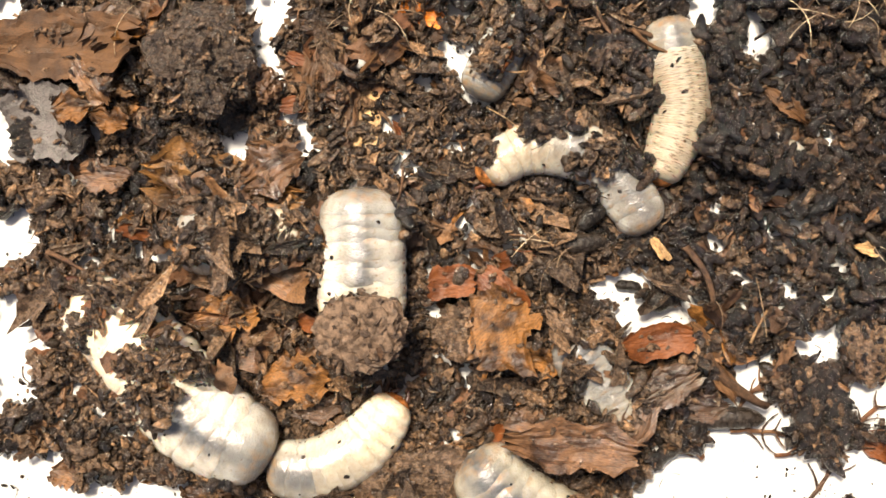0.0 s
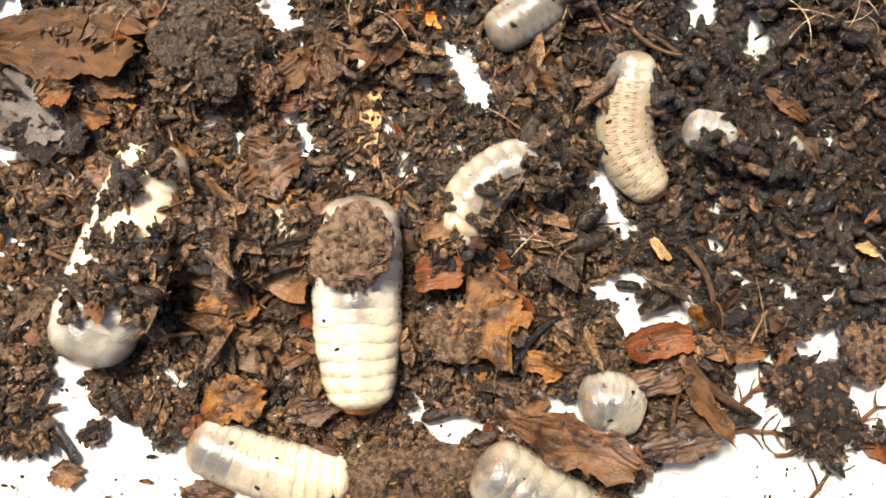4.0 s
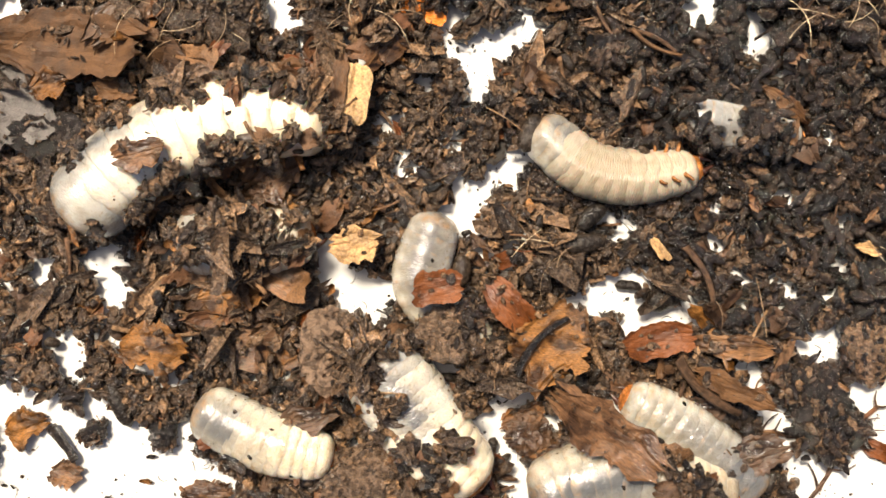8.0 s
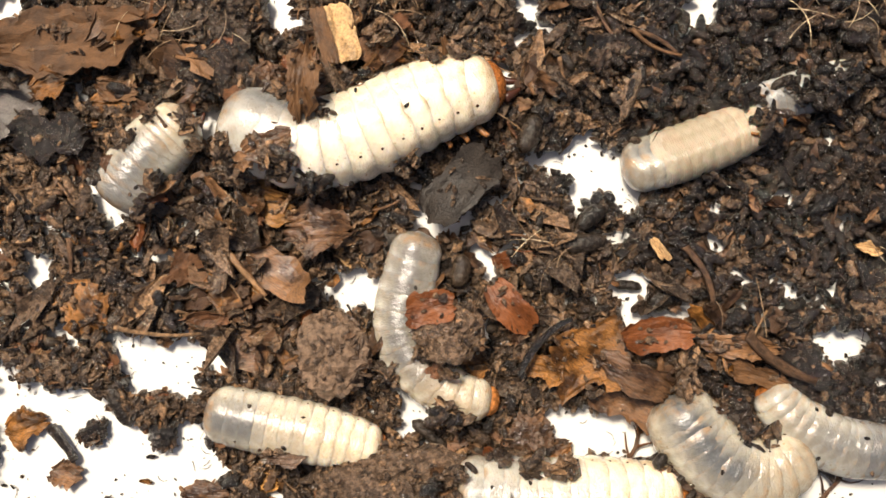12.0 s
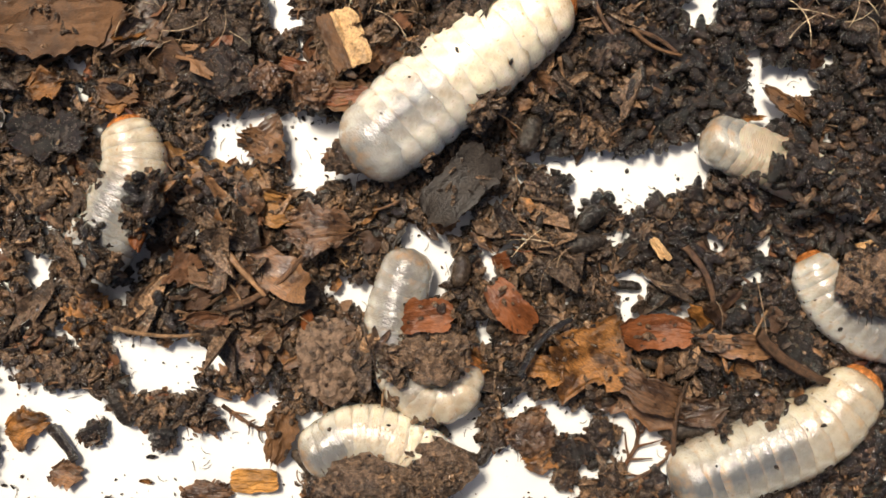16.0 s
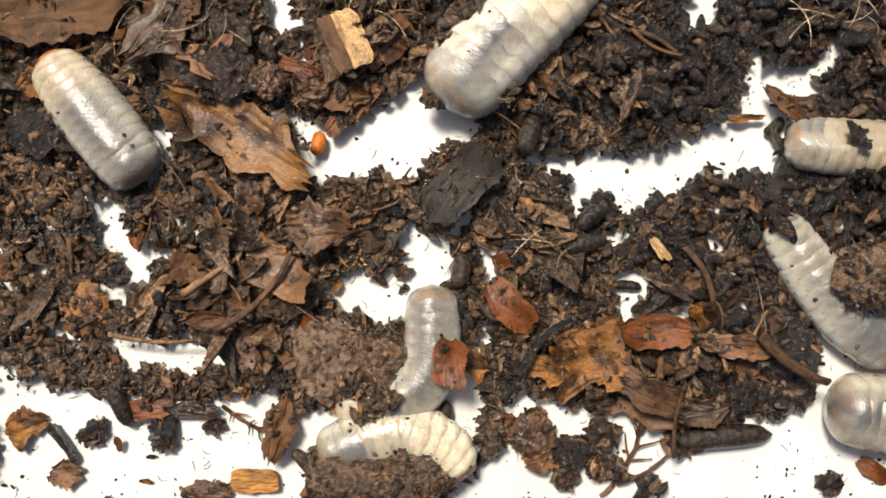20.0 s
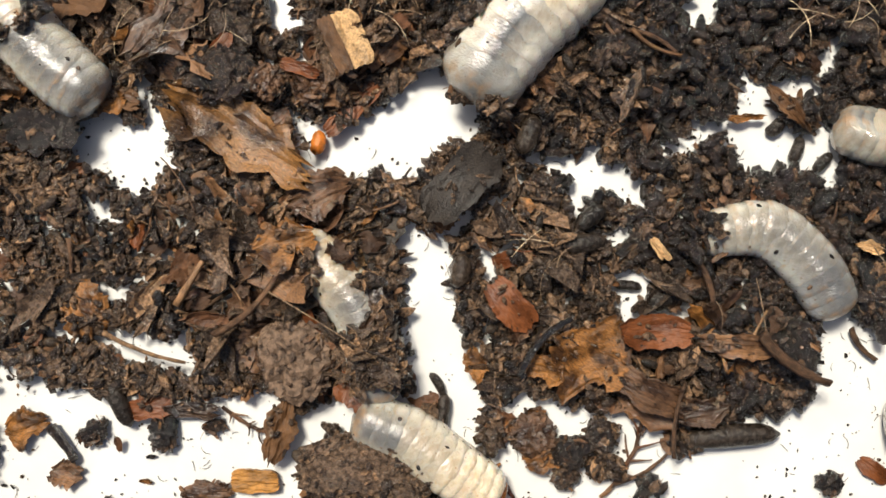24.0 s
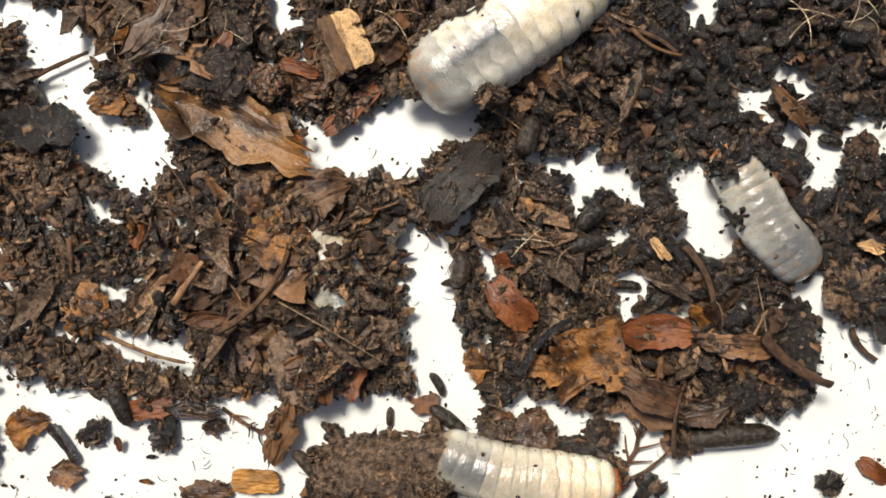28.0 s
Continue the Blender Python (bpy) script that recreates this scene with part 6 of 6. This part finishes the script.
piece("bark_chip", 125, 52, 8, STRIP_BARK, "ochre-brown bark strip overhanging the large grub", (0, 560, 130, 50, 80), (10, 480, 145, 80, 10), (11, 540, 140, 165, 85), (12, 535, 140, 165, 88), (14.5, 545, 150, 140, 75), (16, 600, 170, 70, 0), (28, 560, 150, 40, 0))
piece("leaf_piece", 100, 80, 7, OCHRE_BARK, "tan rotten leaf piece on the heap", (0, 400, 560, 50, 10), (22, 470, 440, 60, 10), (24, 500, 430, 95, 15), (26, 490, 430, 95, 15), (28, 485, 420, 90, 15))
piece("twig", 185, 13, 10, FIBRE, "long bent brown stalk on the heap", (0, 430, 560, 40, 40), (15, 480, 500, 70, 35), (22, 450, 530, 90, 48), (28, 455, 525, 90, 48))
piece("twig", 150, 9, 6, FIBRE, "reddish stalk lying across a bare patch", (0, 260, 590, 40, -3), (12, 280, 590, 50, -4), (20, 270, 602, 50, -4), (23, 255, 620, 50, -20), (28, 255, 620, 50, -20))
piece("bark_chip", 62, 30, 6, RED_BARK, "reddish chip at the board's corner", (0, 1560, 800, 12, -30), (9, 1560, 800, 12, -30), (17, 1600, 900, 12, -40), (20, 1550, 835, 15, -40))
piece("soil_clod", 46, 40, 25, DARK_HUMUS, "small dark crumb alone on the board", (0, 1500, 900, 10, 0), (17, 1470, 930, 10, 0), (19, 1468, 857, 12, 0))
piece("twig", 70, 12, 6, FIBRE, "short twig on the bare board", (0, 1580, 560, 20, -50), (22, 1560, 590, 20, -50), (24, 1525, 612, 15, -52))
piece("soil_clod", 80, 75, 45, BARK, "brown crumbly lump with ochre bark on the board", (0, 930, 760, 20, 0), (13, 940, 770, 25, 0), (28, 945, 770, 25, 0))
piece("bark_chip", 85, 55, 8, OCHRE_BARK, "ochre bark piece under the crumbly lump", (0, 970, 800, 10, 20), (13, 970, 805, 25, 20), (28, 972, 805, 25, 20))
piece("bark_chip", 40, 60, 6, OCHRE_BARK, "upright ochre chip at the heap's edge", (0, 850, 640, 30, 10), (19, 842, 645, 40, 10), (28, 842, 645, 40, 10))


piece("bark_chip", 160, 80, 9, BARK, "brown bark flake at the top of the heap", (0, 230, 20, 45, 40), (14, 250, 20, 50, 40), (18, 290, 40, 75, 42), (28, 302, 42, 75, 40))
piece("soil_clod", 58, 62, 45, BARK, "reddish-brown angular lump in the litter", (0, 470, 150, 45, 0), (12, 472, 140, 75, 10), (28, 472, 146, 75, 12))
piece("soil_clod", 62, 78, 45, BARK, "reddish-brown knob of rotten bark", (0, 590, 150, 40, 0), (12, 545, 150, 70, 0), (15, 550, 155, 80, 10), (18, 548, 150, 60, 10), (28, 548, 150, 45, 10))
piece("bark_chip", 70, 22, 7, RED_BARK, "curled pinkish bark shaving", (0, 540, 110, 40, -20), (17, 530, 120, 70, -22), (28, 530, 122, 75, -22))
piece("bark_chip", 85, 46, 7, STRIP_BARK, "forked brown bark flake on the bare board", (0, 480, 280, 30, -35), (13, 465, 262, 40, -35), (17, 465, 258, 40, -30), (19, 470, 290, 40, -30), (28, 470, 290, 40, -30))
piece("leaf_piece", 120, 80, 7, DARK_HUMUS, "dark purplish curled leaf scrap at the gap's edge", (0, 90, 240, 50, 10), (18, 85, 235, 50, 5), (28, 72, 222, 50, 5))
piece("bark_chip", 72, 48, 8, STRIP_BARK, "brown bark scrap lying on the bare board", (0, 200, 150, 40, -20), (22, 210, 170, 35, -20), (28, 205, 182, 30, -22))
piece("twig", 110, 10, 6, FIBRE, "dark feathery root lying on the bare board", (0, 120, 90, 40, 20), (25, 120, 105, 25, 22), (28, 105, 115, 20, 25))
piece("bark_chip", 45, 20, 6, PALE_WOOD, "pale yellow wood splinter in the litter", (0, 1540, 440, 60, -5), (28, 1545, 436, 75, -5))
piece("wood_chip", 45, 12, 6, PALE_WOOD, "pale dry splinter sticking out of the litter", (0, 1172, 442, 60, -55), (28, 1172, 442, 70, -55))
piece("bark_chip", 95, 24, 7, STRIP_BARK, "curled brown leaf edge beside the gap", (0, 1400, 190, 40, -40), (22, 1400, 190, 60, -45), (28, 1405, 195, 60, -55))
piece("twig", 95, 9, 6, STRIP_BARK, "straight orange-brown twig on the dark litter", (0, 1160, 80, 85, -28), (28, 1160, 80, 85, -28))


piece("bark_chip", 62, 42, 7, OCHRE_BARK, "tan splintered wood flake beside the bark", (0, 195, 212, 75, -15), (2, 190, 212, 75, -15), (4, 165, 205, 40, -10), (18, 120, 225, 10, -10), (24, 60, 290, 10, -10), (28, 60, 290, 10, -10))
piece("bark_chip", 92, 62, 10, BARK, "curled scroll of damp brown bark", (0, 160, 140, 70, -55), (3, 150, 135, 70, -55), (4.5, 150, 110, 20, -50), (18, 180, 90, 5, -50), (22, 250, 60, 5, -50), (28, 260, 50, 5, -50))


piece("soil_clod", 78, 60, 45, DARK_HUMUS, "dark crumbly lump beside the ochre bark", (0, 1005, 680, 15, 0), (12.6, 1005, 680, 15, 0), (14.5, 1010, 795, 25, 0), (28, 1012, 800, 25, 10))
piece("soil_clod", 66, 56, 40, HUMUS, "brown crumbly lump at the edge of the gap", (0, 1060, 670, 15, 0), (12.6, 1060, 670, 15, 0), (14.5, 1065, 770, 25, 0), (28, 1062, 768, 25, 10))
piece("bark_chip", 80, 40, 7, OCHRE_BARK, "ochre bark scrap lying flat on the board", (0, 930, 700, 20, 0), (14, 925, 745, 20, 40), (28, 925, 748, 20, 40))
piece("soil_clod", 52, 44, 30, DARK_HUMUS, "small crumb lump near the grub", (0, 985, 850, 12, 0), (16, 1000, 845, 15, 20), (28, 1000, 842, 15, 20))
piece("frass_pellet", 52, 20, 16, PELLET, "slim dark dropping pellet on the board", (0, 1020, 850, 10, 30), (16, 1060, 815, 12, 35), (28, 1060, 815, 12, 35))


piece("leaf_piece", 78, 62, 7, PALE_WOOD, "tan crumpled leaf scrap beside a grub", (0, 640, 440, 30, 10), (5.5, 640, 440, 45, 10), (6.5, 630, 432, 88, 12), (9, 632, 432, 88, 12), (10.5, 640, 440, 70, 12), (12, 640, 440, 20, 12), (28, 640, 440, 20, 12))


def root_spray(u, v, spread, label, *moves, seed=0):
    """A forked dry rootlet on the board."""
    rng = np.random.default_rng(seed)
    bits, twigs = [], []
    x, y, a = -spread / 2, 0.0, 0.0
    for _ in range(6):
        step = spread / 6
        a += rng.uniform(-0.35, 0.35)
        rot = np.array(Euler((0, 0, a)).to_matrix())
        bits.append((rod(rng, step * 1.2, 4.2, 3.4, 0.08, 5, 4, 0, 0.25), rot, (x + step / 2 * math.cos(a), y + step / 2 * math.sin(a), 0)))
        x, y = x + step * math.cos(a), y + step * math.sin(a)
        for side in (-1, 1):
            if rng.random() < 0.75:
                b, long = a + side * rng.uniform(0.5, 1.1), rng.uniform(0.12, 0.34) * spread
                twigs.append((rod(rng, long, 2.4, 1.0, 0.15, 4, 5, 0, 0.25), np.array(Euler((0, 0, b)).to_matrix()), (x + long / 2 * math.cos(b), y + long / 2 * math.sin(b), rng.uniform(-2, 4))))
    ob = tagged(new("rootlet"), label, "root")
    for one in bits:
        part("stem", mesh_of("stem", *gather([one]), LEAF, False), ob)
    for one in twigs:
        part("branch", mesh_of("branch", *gather([one]), LEAF, False), ob)
    rows = [(t, Matrix.Translation(at(p, q, 12)) @ pose(0, 0, 0, 0, 0, r)) for t, p, q, r in ((0.0, u, v, moves[0]), *moves[1:])]
    if len(rows) == 1:
        ob.matrix_basis = rows[0][1]
    else:
        PIECE_ROWS.append((ob, rows + [(END, rows[-1][1])] if rows[-1][0] < END else rows))


root_spray(1480, 800, 210, "dry forked brown rootlet lying on the bare board", 60, (10, 1480, 800, 60), (12, 1500, 820, 50), (14, 1700, 900, 40), seed=2)
root_spray(1370, 770, 150, "forked brown rootlet with clinging crumbs", -5, (9, 1370, 770, -5), (11, 1390, 800, 5), (13, 1340, 640, 20), seed=5)
root_spray(1330, 670, 130, "dark forked twig on the bare board", 65, (7, 1330, 670, 65), (9, 1350, 660, 50), (12, 1330, 600, 40), seed=8)
root_spray(1450, 780, 160, "thin dark rootlet over the white board", 20, (9, 1450, 780, 20), (11, 1480, 760, 30), (13.5, 1720, 760, 30), seed=12)
root_spray(1130, 830, 160, "thin forked rootlet on the front of the board", 35, (14, 1130, 830, 35), (28, 1130, 835, 35), seed=15)
root_spray(440, 770, 110, "crumbly forked rootlet beside the heap", -35, (13, 440, 750, -35), (28, 440, 755, -35), seed=18)


piece("soil_clod", 90, 60, 40, HUMUS, "crumbly soil stuck to the tail of the large grub", (0, 300, 830, 40, 0), (2, 200, 760, 40, 0), (4, 120, 600, 60, 0), (8, 110, 370, 60, 0), (10, 220, 290, 60, 0), (11, 400, 300, 60, 0), (12, 420, 300, 60, 0), (14.5, 530, 285, 70, 0), (16, 620, 275, 75, 20), (17, 690, 232, 75, 30), (18, 720, 220, 75, 30), (19, 770, 180, 75, 30), (20, 792, 158, 75, 30), (21, 825, 158, 75, 30), (24, 838, 150, 75, 30), (27, 845, 140, 75, 30), (28, 752, 142, 75, 30))
piece("bark_chip", 150, 34, 8, LEAF, "dark curled leaf strip on the bare board", (0, 1500, 180, 20, 10), (19, 1450, 190, 20, -10), (23, 1440, 192, 20, -12), (28, 1430, 200, 20, -15))
piece("frass_pellet", 44, 26, 20, PELLET, "dark dropping pellet alone on the board", (0, 1330, 240, 12, 40), (19, 1370, 226, 12, 45), (28, 1375, 224, 12, 40))
piece("bark_chip", 62, 14, 5, OCHRE_BARK, "thin yellowish bark sliver on the board", (0, 1330, 220, 20, 0), (16, 1320, 210, 25, 4), (28, 1320, 208, 25, 4))
piece("frass_pellet", 50, 24, 18, PELLET, "dark dropping pellet lying by the grub", (0, 1450, 280, 12, 60), (23, 1410, 265, 12, 70), (28, 1412, 268, 12, 60))
piece("frass_pellet", 46, 22, 18, PELLET, "dark oval dropping pellet on the bare board", (0, 1500, 290, 12, 40), (23, 1455, 290, 12, 50), (28, 1470, 250, 12, -15))
piece("soil_clod", 60, 50, 30, DARK_HUMUS, "small black crumb pile on the board", (0, 1540, 300, 15, 0), (23, 1520, 265, 18, 0), (28, 1525, 262, 18, 0))
piece("soil_clod", 44, 40, 30, HUMUS, "small brown crumb pile on the board", (0, 200, 200, 20, 0), (24, 235, 205, 15, 0), (28, 235, 205, 15, 0))
piece("bark_chip", 60, 40, 7, OCHRE_BARK, "small ochre bark flake on the board", (0, 215, 180, 20, 0), (24, 190, 180, 35, 20), (28, 190, 182, 35, 20))
piece("twig", 210, 3.2, 3, HAIR, "long pale hair-like root over the heap", (0, 480, 560, 50, -35), (22, 560, 560, 90, -35), (24, 570, 575, 120, -32), (28, 590, 590, 120, -30))
piece("twig", 120, 3.0, 3, FIBRE, "fine pale hair-like root in the litter", (0, 320, 330, 60, -60), (28, 320, 330, 75, -60))
piece("twig", 90, 2.4, 3, FIBRE, "fine hair-like root across the bare board", (0, 900, 215, 70, -35), (28, 900, 215, 70, -35))
piece("twig", 110, 10, 6, FIBRE, "straight reddish twig in the litter", (0, 1165, 75, 70, -30), (28, 1165, 75, 70, -30))
piece("twig", 90, 8, 6, FIBRE, "thin bent twig at the top of the heap", (0, 1070, 40, 70, -60), (28, 1075, 40, 70, -60))
piece("frass_pellet", 70, 40, 30, PELLET, "big dark dropping pellet among the crumbs", (0, 940, 235, 60, 70), (28, 935, 240, 60, 70))
piece("frass_pellet", 60, 36, 28, PELLET, "big oval dark dropping pellet in the litter", (0, 815, 480, 45, 80), (28, 815, 480, 45, 80))
piece("frass_pellet", 62, 34, 28, PELLET, "thick dark dropping pellet at the heap's edge", (0, 1045, 385, 50, 40), (28, 1045, 385, 50, 40))
piece("bark_chip", 90, 45, 8, BARK, "brown bark flake on the edge of the heap", (0, 1240, 720, 40, 0), (13, 1240, 730, 60, 10), (28, 1240, 730, 60, 10))


# ---- the wooden stick ----
def stick():
    rng = np.random.default_rng(11)
    v, f = rod(rng, 1500, 17, 27, 0.0, 16, 12, 0.0, 0.02)
    ob = tagged(new("wooden_stick", mesh_of("wooden_stick", v, f, STICK)), "plain pale wooden stick poked in over the litter", "stick")
    tip = lambda u, v, a: Matrix.Translation(at(u, v, 320)) @ pose(0, 0, 0, 0, -4, a) @ Matrix.Translation((750 * UNIT, 0, 0))
    PIECE_ROWS.append((ob, [(0, tip(2300, 300, -32)), (0.27, tip(1900, 420, -32)), (0.4, tip(1290, 265, -32)), (0.5, tip(1000, 170, -32)), (0.6, tip(1240, -20, -34)), (0.73, tip(1900, -200, -34)), (1.2, tip(2300, -250, -34)), (28, tip(2300, -250, -34))]))


stick()


def second_stick():
    rng = np.random.default_rng(12)
    v, f = rod(rng, 1500, 17, 27, 0.0, 16, 12, 0.0, 0.02)
    ob = tagged(new("wooden_stick", mesh_of("wooden_stick", v, f, STICK)), "second pale wooden stick held over the litter", "stick")
    tip = lambda u, v, a: Matrix.Translation(at(u, v, 320)) @ pose(0, 0, 0, 0, -4, a) @ Matrix.Translation((750 * UNIT, 0, 0))
    PIECE_ROWS.append((ob, [(0, tip(2300, -400, -34)), (0.4, tip(1750, -120, -34)), (0.5, tip(1390, -30, -34)), (0.6, tip(1750, -350, -34)), (0.8, tip(2300, -500, -34)), (28, tip(2300, -500, -34))]))


second_stick()


def motions():
    for ob, rows in GRUB_ROWS:
        walk(ob, rows)
    for ob, base, tilt, times, rows in MOVES:
        keep = thin(times, rows)
        walk(ob, [(times[i], Matrix.Translation(-base) @ place_of(rows[i], tilt)) for i in keep])
    for ob, rows in PIECE_ROWS:
        walk(ob, rows)


motions()
